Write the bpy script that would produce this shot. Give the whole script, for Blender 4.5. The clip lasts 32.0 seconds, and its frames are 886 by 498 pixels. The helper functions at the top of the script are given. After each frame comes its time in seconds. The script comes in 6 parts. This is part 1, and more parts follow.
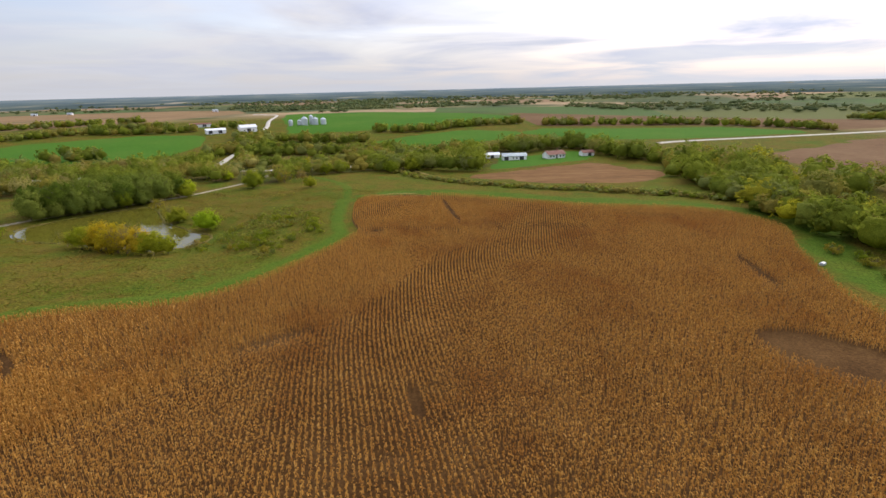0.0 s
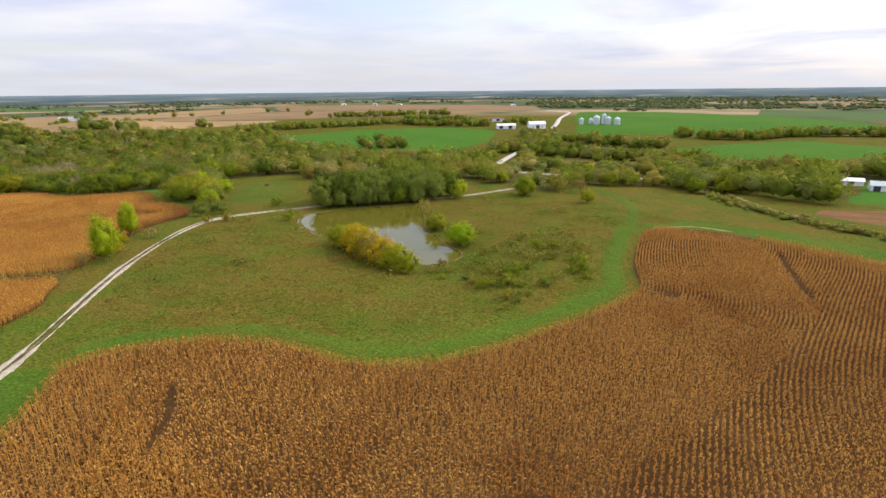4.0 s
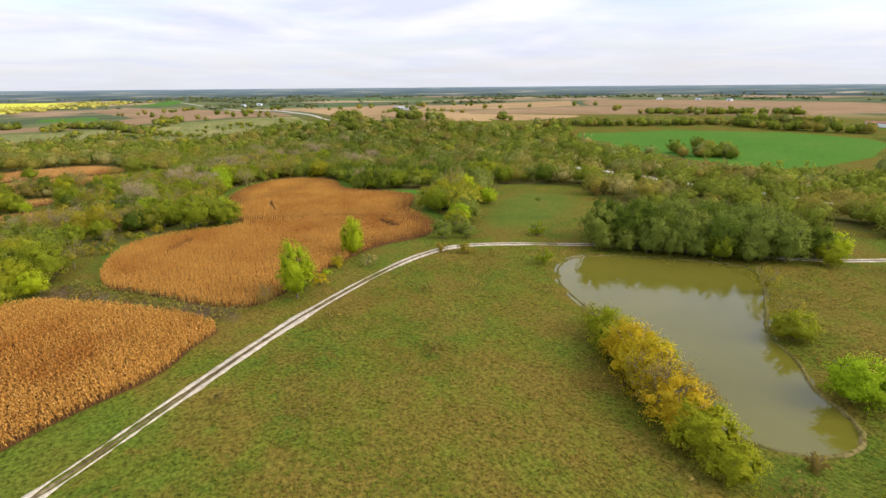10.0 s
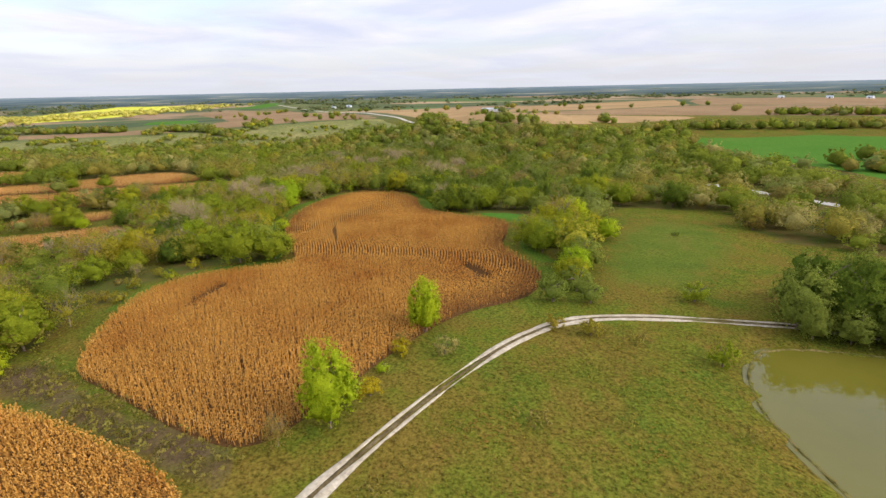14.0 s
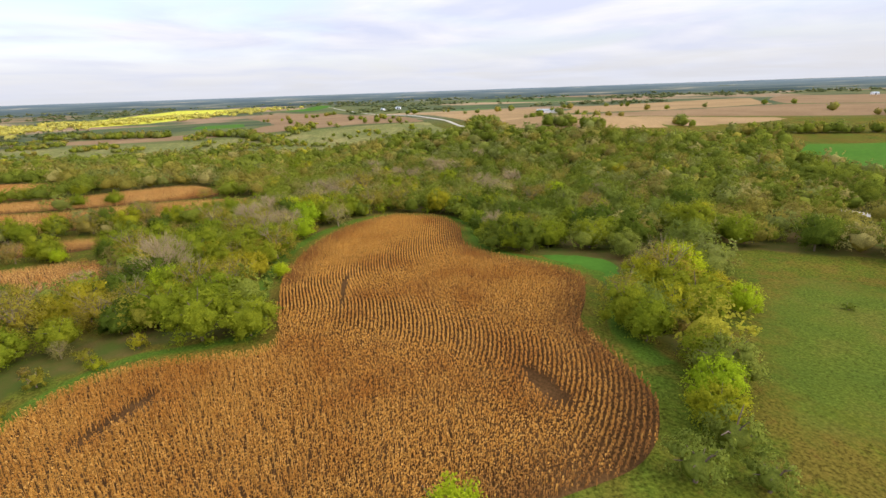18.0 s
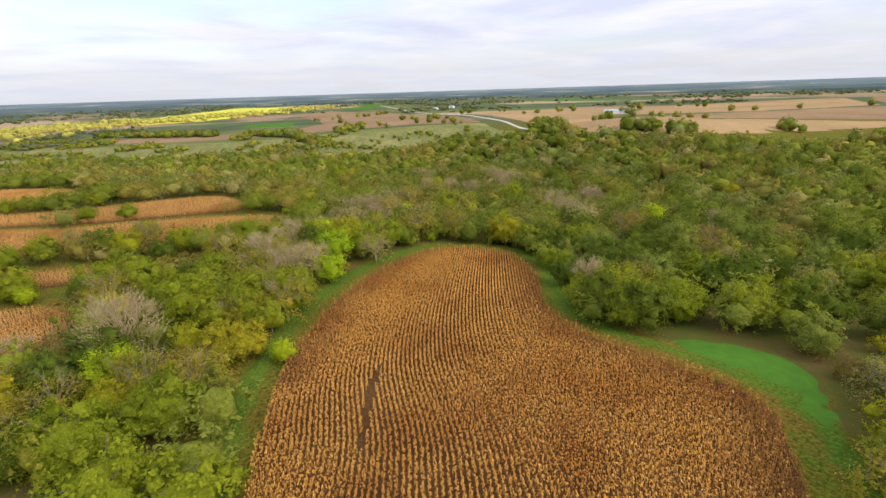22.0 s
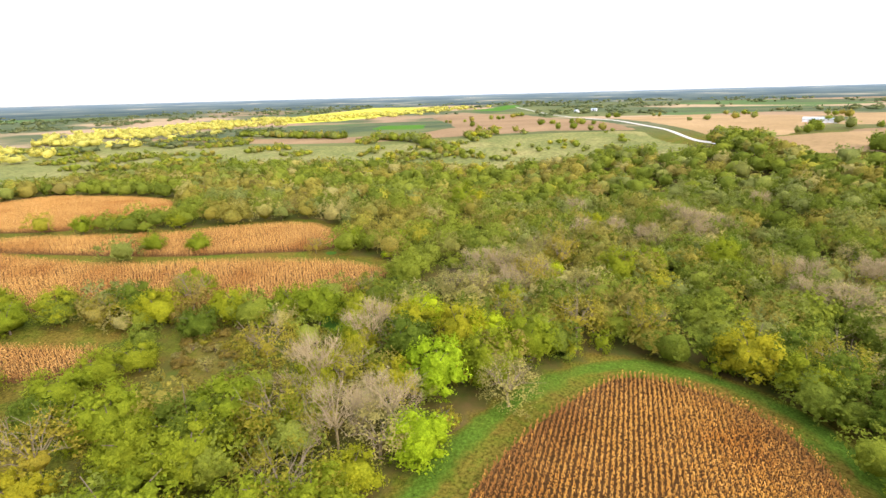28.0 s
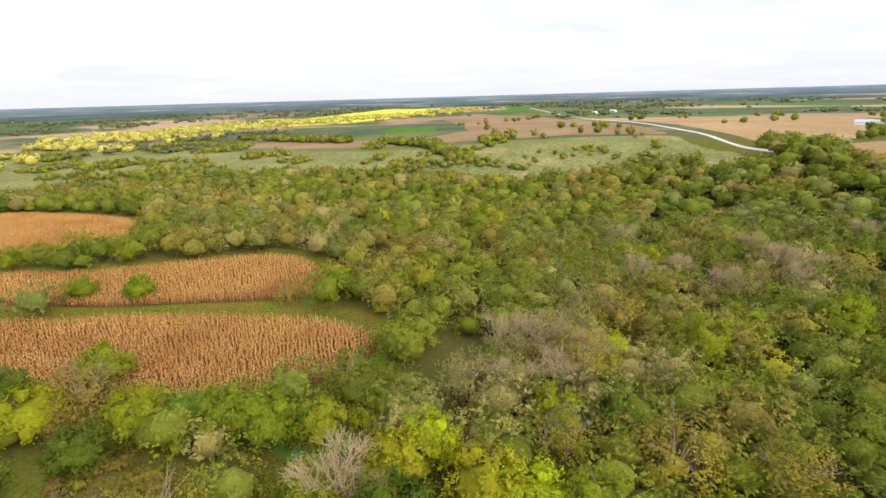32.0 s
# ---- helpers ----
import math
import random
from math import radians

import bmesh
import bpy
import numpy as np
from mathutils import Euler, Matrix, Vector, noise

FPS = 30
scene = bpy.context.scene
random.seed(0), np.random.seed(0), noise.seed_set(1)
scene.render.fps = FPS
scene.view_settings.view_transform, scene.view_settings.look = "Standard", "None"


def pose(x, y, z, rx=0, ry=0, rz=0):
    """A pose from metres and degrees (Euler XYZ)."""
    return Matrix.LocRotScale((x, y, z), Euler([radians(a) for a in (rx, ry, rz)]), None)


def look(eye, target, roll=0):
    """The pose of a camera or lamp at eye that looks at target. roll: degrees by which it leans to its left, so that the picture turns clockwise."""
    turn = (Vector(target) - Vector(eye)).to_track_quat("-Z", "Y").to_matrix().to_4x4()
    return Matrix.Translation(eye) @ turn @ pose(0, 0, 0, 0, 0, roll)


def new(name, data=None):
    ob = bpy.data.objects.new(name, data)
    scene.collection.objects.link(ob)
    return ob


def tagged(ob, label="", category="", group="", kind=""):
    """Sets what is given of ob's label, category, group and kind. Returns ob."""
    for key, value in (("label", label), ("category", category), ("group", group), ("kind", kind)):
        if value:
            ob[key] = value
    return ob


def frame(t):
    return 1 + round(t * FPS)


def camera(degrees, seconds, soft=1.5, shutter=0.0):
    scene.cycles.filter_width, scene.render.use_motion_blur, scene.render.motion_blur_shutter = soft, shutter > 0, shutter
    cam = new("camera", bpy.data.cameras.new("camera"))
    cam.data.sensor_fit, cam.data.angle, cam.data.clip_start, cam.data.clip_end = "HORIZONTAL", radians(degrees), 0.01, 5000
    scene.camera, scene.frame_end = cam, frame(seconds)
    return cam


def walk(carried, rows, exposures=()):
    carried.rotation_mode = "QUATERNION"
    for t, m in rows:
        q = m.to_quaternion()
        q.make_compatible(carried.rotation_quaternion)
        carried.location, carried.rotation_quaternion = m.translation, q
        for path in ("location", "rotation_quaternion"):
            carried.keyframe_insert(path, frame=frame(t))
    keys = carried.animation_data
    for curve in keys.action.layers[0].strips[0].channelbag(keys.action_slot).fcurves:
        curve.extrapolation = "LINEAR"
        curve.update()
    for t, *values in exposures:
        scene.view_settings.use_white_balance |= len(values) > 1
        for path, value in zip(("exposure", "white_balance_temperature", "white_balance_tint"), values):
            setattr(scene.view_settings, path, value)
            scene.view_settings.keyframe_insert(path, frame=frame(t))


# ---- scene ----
cam = camera(82.0, 32.0)
# seconds, eye in metres, turn in degrees
PATH = [
    (0, 0.02, 17.07, 50.05, 72.55, 1.37, 0.07),
    (0.5, 0.09, 22.20, 50.16, 72.57, 1.42, 6.12),
    (1, -0.20, 27.63, 50.27, 72.66, 1.24, 13.88),
    (1.5, -1.05, 33.28, 50.29, 72.70, 1.01, 19.80),
    (2, -2.11, 38.46, 50.37, 72.73, 0.90, 24.77),
    (2.5, -3.66, 43.92, 50.36, 72.74, 0.83, 26.15),
    (3, -5.52, 48.82, 50.41, 72.73, 0.81, 25.93),
    (3.5, -7.59, 53.76, 50.36, 72.73, 0.66, 30.60),
    (5.5, -18.26, 71.28, 50.24, 72.70, 0.48, 32.17),
    (6, -21.12, 75.59, 50.26, 72.64, 0.41, 36.06),
    (6.5, -24.58, 79.94, 50.16, 72.63, 0.35, 39.62),
    (7, -27.85, 84.24, 50.10, 72.60, 0.27, 42.46),
    (7.5, -31.51, 88.56, 50.01, 72.58, 0.33, 44.78),
    (8, -35.26, 92.66, 49.96, 72.57, 0.32, 47.01),
    (8.5, -39.31, 96.59, 49.99, 72.49, 0.26, 49.45),
    (9, -43.14, 100.20, 49.92, 72.43, 0.34, 53.76),
    (9.5, -47.42, 103.66, 49.83, 72.37, 0.38, 59.82),
    (10, -52.01, 106.66, 49.65, 72.32, 0.45, 64.13),
    (10.5, -57.08, 109.40, 49.34, 72.35, 0.54, 67.87),
    (11, -61.74, 111.36, 49.14, 72.44, 0.67, 68.66),
    (11.5, -66.96, 113.04, 49.02, 72.47, 0.76, 68.91),
    (12, -72.40, 114.41, 48.97, 72.47, 0.91, 69.15),
    (12.5, -78.08, 116.05, 49.03, 72.50, 1.02, 69.43),
    (13, -83.78, 117.39, 49.14, 72.50, 1.03, 70.16),
    (13.5, -89.83, 119.15, 49.37, 72.46, 1.11, 71.45),
    (14, -95.73, 120.84, 49.50, 72.48, 1.16, 73.50),
    (14.5, -102.11, 122.33, 49.46, 72.51, 1.27, 74.10),
    (16.5, -125.36, 129.03, 49.06, 72.66, 1.54, 76.30),
    (17, -130.90, 131.07, 49.17, 72.68, 1.67, 77.48),
    (17.5, -136.98, 133.01, 49.38, 72.70, 1.75, 78.67),
    (18, -142.83, 134.52, 49.56, 72.68, 1.86, 79.04),
    (18.5, -149.17, 136.03, 49.75, 72.73, 1.85, 80.88),
    (19, -155.15, 137.41, 49.86, 72.74, 1.81, 82.72),
    (19.5, -161.65, 138.32, 49.93, 72.70, 1.86, 83.16),
    (20, -167.64, 138.64, 49.96, 72.65, 1.92, 83.84),
    (20.5, -173.70, 138.52, 49.95, 72.68, 1.76, 84.45),
    (21, -179.53, 138.36, 49.78, 72.71, 1.77, 84.50),
    (21.5, -185.67, 138.14, 49.63, 72.69, 1.79, 84.42),
    (22, -191.71, 137.79, 49.53, 72.69, 1.74, 84.75),
    (22.5, -197.27, 137.68, 49.47, 72.75, 1.76, 86.78),
    (23, -203.32, 137.40, 49.40, 72.82, 1.67, 89.23),
    (23.5, -209.24, 137.08, 49.25, 72.86, 1.69, 90.82),
    (24, -215.69, 136.62, 49.22, 72.87, 1.70, 91.55),
    (24.5, -222.25, 136.02, 49.34, 72.85, 1.71, 90.51),
    (26.5, -248.06, 133.08, 49.65, 73.03, 1.52, 94.23),
    (27, -254.08, 132.56, 49.89, 73.10, 1.49, 95.68),
    (27.5, -259.79, 132.20, 50.19, 73.10, 1.43, 97.29),
    (28, -265.36, 131.83, 50.48, 73.15, 1.47, 99.17),
    (28.5, -270.59, 131.28, 50.69, 73.14, 1.41, 99.83),
    (29, -276.03, 130.50, 50.75, 73.15, 1.35, 100.06),
    (29.5, -281.08, 129.80, 50.76, 73.21, 1.43, 100.22),
    (30, -286.19, 129.22, 50.74, 73.25, 1.53, 100.42),
    (30.5, -291.52, 128.06, 50.76, 73.25, 1.54, 100.47),
    (31, -296.96, 127.14, 50.79, 73.27, 1.59, 100.55),
    (31.5, -302.54, 125.94, 50.70, 73.27, 1.60, 100.53),
    (32, -308.62, 124.62, 50.55, 73.28, 1.57, 100.52),
]
walk(cam, [(t, pose(x, y, z, rx, ry, rz)) for t, x, y, z, rx, ry, rz in PATH],
     [(0, 0.02), (1, 0.19), (3, 0.27), (6, 0.32), (11, 0.40), (13, 0.36), (19, 0.34), (24, 0.34), (26.5, 0.6), (28, 1.05), (30, 0.88), (32, 0.62)])

# ---- sky, sun, exposure ----
SUN_TURN, SUN_LIFT = radians(40), radians(34)
world = bpy.data.worlds.new("world")
scene.world = world
world.use_nodes = True
wn, wl = world.node_tree.nodes, world.node_tree.links
wn.clear()


def wnode(kind, **kw):
    n = wn.new(kind)
    for k, v in kw.items():
        n.inputs[k].default_value = v
    return n


sky = wnode("ShaderNodeTexSky")
sky.sky_type, sky.sun_disc = "NISHITA", False
sky.sun_elevation, sky.sun_rotation = SUN_LIFT, SUN_TURN
sky.air_density, sky.dust_density, sky.ozone_density = 1.0, 1.5, 1.5
sky_gain = wnode("ShaderNodeVectorMath")
sky_gain.operation = "MULTIPLY"
sky_gain.inputs[1].default_value = (0.178, 0.158, 0.166)
wl.new(sky.outputs[0], sky_gain.inputs[0])
coord = wnode("ShaderNodeTexCoord")
split = wnode("ShaderNodeSeparateXYZ")
wl.new(coord.outputs["Generated"], split.inputs[0])


def wmath(op, a, b=None):
    n = wn.new("ShaderNodeMath")
    n.operation = op
    for i, v in enumerate((a, b)):
        if v is None:
            continue
        if isinstance(v, (int, float)):
            n.inputs[i].default_value = v
        else:
            wl.new(v, n.inputs[i])
    return n.outputs[0]


lift = wmath("ADD", wmath("MAXIMUM", split.outputs[2], 0.0), 0.075)
flat = wn.new("ShaderNodeCombineXYZ")
wl.new(wmath("DIVIDE", split.outputs[0], lift), flat.inputs[0])
wl.new(wmath("DIVIDE", split.outputs[1], lift), flat.inputs[1])
big = wnode("ShaderNodeTexNoise", Scale=0.42, Detail=6.0, Roughness=0.5, Distortion=0.6)
wl.new(flat.outputs[0], big.inputs["Vector"])
cover = wn.new("ShaderNodeValToRGB")
cover.color_ramp.elements[0].position, cover.color_ramp.elements[1].position = 0.38, 0.60
cover.color_ramp.elements[0].color = (0.3, 0.3, 0.3, 1)
cover.color_ramp.elements[1].color = (1, 1, 1, 1)
wl.new(big.outputs[0], cover.inputs[0])
tone = wnode("ShaderNodeTexNoise", Scale=0.62, Detail=6.0, Roughness=0.52, Distortion=0.4)
wl.new(flat.outputs[0], tone.inputs["Vector"])
cloud = wn.new("ShaderNodeValToRGB")
cloud.color_ramp.elements[0].position, cloud.color_ramp.elements[1].position = 0.39, 0.62
cloud.color_ramp.elements[0].color = (0.74, 0.78, 0.97, 1)
cloud.color_ramp.elements[1].color = (0.98, 0.97, 1.03, 1)
wl.new(tone.outputs[0], cloud.inputs[0])
# the bright part of the overcast, round the hidden sun
sun_way = Vector((math.sin(SUN_TURN) * math.cos(SUN_LIFT), math.cos(SUN_TURN) * math.cos(SUN_LIFT), math.sin(SUN_LIFT)))
dot = wn.new("ShaderNodeVectorMath")
dot.operation = "DOT_PRODUCT"
wl.new(coord.outputs["Generated"], dot.inputs[0])
dot.inputs[1].default_value = sun_way
glow = wmath("MULTIPLY", wmath("POWER", wmath("MAXIMUM", dot.outputs["Value"], 0.0), 9.0), 0.7)
bright = wn.new("ShaderNodeVectorMath")
bright.operation = "SCALE"
wl.new(cloud.outputs[0], bright.inputs[0])
wl.new(wmath("ADD", glow, 0.73), bright.inputs["Scale"])
blend = wn.new("ShaderNodeMix")
blend.data_type = "RGBA"
wl.new(cover.outputs[0], blend.inputs[0])
wl.new(sky_gain.outputs[0], blend.inputs[6])
wl.new(bright.outputs[0], blend.inputs[7])
# far cloud banks run together into one pale layer low over the land
low = wn.new("ShaderNodeMapRange")
low.inputs["From Min"].default_value, low.inputs["From Max"].default_value = 0.10, 0.0
low.inputs["To Max"].default_value = 0.9
wl.new(split.outputs[2], low.inputs[0])
layer = wn.new("ShaderNodeMix")
layer.data_type = "RGBA"
wl.new(low.outputs[0], layer.inputs[0])
wl.new(blend.outputs[2], layer.inputs[6])
pale = wn.new("ShaderNodeVectorMath")
pale.operation = "SCALE"
pale.inputs[0].default_value = (0.87, 0.89, 0.98)
wl.new(wmath("ADD", glow, 0.74), pale.inputs["Scale"])
wl.new(pale.outputs[0], layer.inputs[7])
# an overcast sky is brighter overhead than along the horizon
dome = wn.new("ShaderNodeVectorMath")
dome.operation = "SCALE"
wl.new(layer.outputs[2], dome.inputs[0])
wl.new(wmath("ADD", wmath("MULTIPLY", wmath("MAXIMUM", split.outputs[2], 0.0), 1.3), 0.95), dome.inputs["Scale"])
backg = wnode("ShaderNodeBackground", Strength=1.0)
wl.new(dome.outputs[0], backg.inputs[0])
wout = wn.new("ShaderNodeOutputWorld")
wl.new(backg.outputs[0], wout.inputs[0])

sun = new("sun", bpy.data.lights.new("sun", "SUN"))
sun.data.energy, sun.data.angle, sun.data.color = 2.0, radians(40), (1.0, 0.94, 0.84)
sun.matrix_world = look((0, 0, 400), Vector((0, 0, 400)) - sun_way)


# ---- materials ----
def material(name, rough=0.9, spec=0.2):
    m = bpy.data.materials.new(name)
    m.use_nodes = True
    b = m.node_tree.nodes["Principled BSDF"]
    b.inputs["Roughness"].default_value = rough
    b.inputs["Specular IOR Level"].default_value = spec
    return m, m.node_tree.nodes, m.node_tree.links, b


def ramp(nodes, *stops):
    r = nodes.new("ShaderNodeValToRGB")
    while len(r.color_ramp.elements) < len(stops):
        r.color_ramp.elements.new(0.5)
    for e, (p, c) in zip(r.color_ramp.elements, stops):
        e.position, e.color = p, (*c, 1)
    return r


def noisy(nodes, links, scale, detail=4.0, rough=0.55, stretch=None, turn=0.0):
    """World-space noise; scale in waves a metre."""
    g = nodes.new("ShaderNodeNewGeometry")
    src = g.outputs["Position"]
    if stretch:
        mp = nodes.new("ShaderNodeMapping")
        mp.inputs["Scale"].default_value = stretch
        mp.inputs["Rotation"].default_value = (0, 0, turn)
        links.new(src, mp.inputs[0])
        src = mp.outputs[0]
    n = nodes.new("ShaderNodeTexNoise")
    n.inputs["Scale"].default_value, n.inputs["Detail"].default_value, n.inputs["Roughness"].default_value = scale, detail, rough
    links.new(src, n.inputs["Vector"])
    return n


def mixed(nodes, links, fac, a, b, kind="MIX"):
    n = nodes.new("ShaderNodeMix")
    n.data_type, n.blend_type = "RGBA", kind
    for sock, v in ((0, fac), (6, a), (7, b)):
        if isinstance(v, (int, float)):
            n.inputs[sock].default_value = v
        elif isinstance(v, tuple):
            n.inputs[sock].default_value = (*v, 1)
        else:
            links.new(v, n.inputs[sock])
    return n.outputs[2]


def earth(name, dark, mid, light, patch=0.03, grain=1.2, spots=None, bump=0.6, stretch=None, turn=0.0, deep=0.5):
    """A ground cover: patches, tufts and grain."""
    m, n, l, b = material(name, 0.95, 0.02)
    a = ramp(n, (0.3, dark), (0.5, mid), (0.7, light))
    l.new(noisy(n, l, patch, 6.0, 0.62, stretch, turn).outputs[0], a.inputs[0])
    fine = ramp(n, (0.3, (1 - deep,) * 3), (0.68, (1 + 0.7 * deep,) * 3))
    l.new(noisy(n, l, grain, 5.0, 0.65, stretch, turn).outputs[0], fine.inputs[0])
    out = mixed(n, l, 1.0, a.outputs[0], fine.outputs[0], "MULTIPLY")
    if spots:
        where = ramp(n, (0.52, (0, 0, 0)), (0.64, (1, 1, 1)))
        l.new(noisy(n, l, spots[1], 5.0, 0.6).outputs[0], where.inputs[0])
        out = mixed(n, l, where.outputs[0], out, spots[0])
    l.new(out, b.inputs["Base Color"])
    bp = n.new("ShaderNodeBump")
    bp.inputs["Strength"].default_value, bp.inputs["Distance"].default_value = bump, 0.35
    l.new(noisy(n, l, grain * 0.8, 4.0, 0.6).outputs[0], bp.inputs["Height"])
    l.new(bp.outputs[0], b.inputs["Normal"])
    return m


def leafy(name, a, b, c, attribute=False, translucent=0.5):
    """Foliage: a colour of its own for each tree, lighter and darker leaves."""
    m, n, l, bs = material(name, 0.85, 0.02)
    tint = ramp(n, (0.0, a), (0.5, b), (1.0, c))
    if attribute:
        at = n.new("ShaderNodeAttribute")
        at.attribute_name = "tint"
        l.new(at.outputs["Fac"], tint.inputs[0])
    else:
        l.new(n.new("ShaderNodeObjectInfo").outputs["Random"], tint.inputs[0])
    isl = ramp(n, (0.0, (0.86, 0.88, 0.86)), (0.6, (1.0, 1.0, 1.0)), (1.0, (1.14, 1.12, 1.06)))
    l.new(n.new("ShaderNodeNewGeometry").outputs["Random Per Island"], isl.inputs[0])
    col = mixed(n, l, 1.0, tint.outputs[0], isl.outputs[0], "MULTIPLY")
    spray = ramp(n, (0.32, (0.78, 0.80, 0.78)), (0.52, (1.0, 1.0, 1.0)), (0.7, (1.18, 1.15, 1.06)))
    l.new(noisy(n, l, 1.4, 4.0, 0.65).outputs[0], spray.inputs[0])
    col = mixed(n, l, 1.0, col, spray.outputs[0], "MULTIPLY")
    fleck = ramp(n, (0.36, (0.70, 0.72, 0.70)), (0.5, (1.0, 1.0, 1.0)), (0.66, (1.22, 1.18, 1.08)))
    l.new(noisy(n, l, 3.6, 3.0, 0.7).outputs[0], fleck.inputs[0])
    col = mixed(n, l, 1.0, col, fleck.outputs[0], "MULTIPLY")
    bp = n.new("ShaderNodeBump")
    bp.inputs["Strength"].default_value, bp.inputs["Distance"].default_value = 0.75, 0.35
    l.new(noisy(n, l, 2.2, 3.0, 0.65).outputs[0], bp.inputs["Height"])
    l.new(bp.outputs[0], bs.inputs["Normal"])
    l.new(col, bs.inputs["Base Color"])
    tr = n.new("ShaderNodeBsdfTranslucent")
    l.new(col, tr.inputs[0])
    mx = n.new("ShaderNodeMixShader")
    mx.inputs[0].default_value = translucent
    l.new(bs.outputs[0], mx.inputs[1])
    l.new(tr.outputs[0], mx.inputs[2])
    l.new(mx.outputs[0], n["Material Output"].inputs[0])
    return m


def plain(name, colour, rough=0.7, spec=0.3, metal=0.0, grain=0.15, scale=1.5):
    m, n, l, b = material(name, rough, spec)
    b.inputs["Metallic"].default_value = metal
    r = ramp(n, (0.3, tuple(v * (1 - grain) for v in colour)), (0.7, tuple(min(1, v * (1 + grain)) for v in colour)))
    l.new(noisy(n, l, scale, 5.0, 0.6).outputs[0], r.inputs[0])
    l.new(r.outputs[0], b.inputs["Base Color"])
    return m


MAT = {
    "weeds": earth("dry_weeds", (0.075, 0.052, 0.026), (0.095, 0.068, 0.028), (0.12, 0.105, 0.030), 0.07, 0.8),
    "hay": earth("hay_field", (0.050, 0.130, 0.014), (0.060, 0.142, 0.016), (0.080, 0.148, 0.020), 0.012, 0.4, bump=0.2, deep=0.15),
    "stubble": earth("stubble_field", (0.19, 0.122, 0.062), (0.23, 0.15, 0.076), (0.27, 0.18, 0.092), 0.012, 0.3, bump=0.3, deep=0.15),
    "tilled": earth("tilled_brown_field", (0.125, 0.072, 0.036), (0.155, 0.092, 0.047), (0.185, 0.115, 0.06), 0.012, 0.3, bump=0.3, deep=0.15),
    "tan": earth("ripe_field", (0.25, 0.165, 0.075), (0.30, 0.20, 0.092), (0.35, 0.235, 0.112), 0.012, 0.3, bump=0.3, deep=0.15),
    "red": earth("red_bean_field", (0.14, 0.074, 0.030), (0.185, 0.101, 0.042), (0.225, 0.130, 0.057), 0.05, 0.4, bump=0.4, deep=0.3, stretch=(0.35, 1.6, 1), turn=0.5),
    "trail_soil": earth("trail_soil", (0.070, 0.050, 0.024), (0.11, 0.082, 0.038), (0.19, 0.150, 0.080), 0.3, 1.6),
    "straw": earth("straw_coloured_grass", (0.20, 0.155, 0.05), (0.25, 0.19, 0.065), (0.30, 0.225, 0.08), 0.2, 1.5),
    "bank": earth("tan_mud_bank", (0.080, 0.090, 0.018), (0.12, 0.105, 0.030), (0.22, 0.165, 0.062), 0.08, 1.6),
    "litter": earth("leaf_littered_soil", (0.075, 0.038, 0.014), (0.100, 0.052, 0.018), (0.13, 0.070, 0.025), 0.1, 2.5),
    # a far patch of sunshine, painted as a bright yellow-green field colour
    "gold": earth("sunlit_field_colour", (0.44, 0.45, 0.05), (0.52, 0.51, 0.06), (0.60, 0.55, 0.07), 0.02, 0.15, bump=0.2),
    # pale grass, its colour lifted further to include distance haze
    "pale_grass": earth("pale_pasture_grass", (0.115, 0.135, 0.038), (0.17, 0.172, 0.054), (0.245, 0.215, 0.078), 0.02, 0.3, bump=0.3),
    "gravel": earth("white_gravel", (0.42, 0.38, 0.31), (0.50, 0.46, 0.38), (0.58, 0.53, 0.45), 0.25, 2.2, bump=0.2, deep=0.18),
    "track": earth("trail_gravel", (0.32, 0.27, 0.185), (0.40, 0.345, 0.245), (0.48, 0.415, 0.31), 0.3, 1.6, bump=0.2, deep=0.32),
    "bark": plain("bark", (0.16, 0.12, 0.085), 0.9, 0.1, 0, 0.35, 3.0),
    "twig": plain("tan_twigs", (0.23, 0.18, 0.105), 0.9, 0.1, 0, 0.25, 2.0),
    "pale_bark": plain("pale_bark", (0.33, 0.255, 0.13), 0.9, 0.1, 0, 0.25, 2.0),
    "white": plain("white_painted_metal", (0.78, 0.78, 0.77), 0.5, 0.4, 0, 0.06, 0.5),
    "zinc": plain("galvanised_steel", (0.55, 0.58, 0.62), 0.35, 0.5, 0.6, 0.15, 0.6),
    "roof_red": plain("rusty_red_roof", (0.22, 0.10, 0.07), 0.7, 0.2, 0, 0.2, 0.5),
    "roof_grey": plain("grey_metal_roof", (0.35, 0.40, 0.40), 0.5, 0.4, 0.2, 0.1, 0.5),
    "dark": plain("dark_opening", (0.04, 0.04, 0.045), 0.6, 0.3, 0, 0.2, 0.5),
    "wood": plain("weathered_wood", (0.22, 0.17, 0.12), 0.9, 0.1, 0, 0.25, 2.0),
}
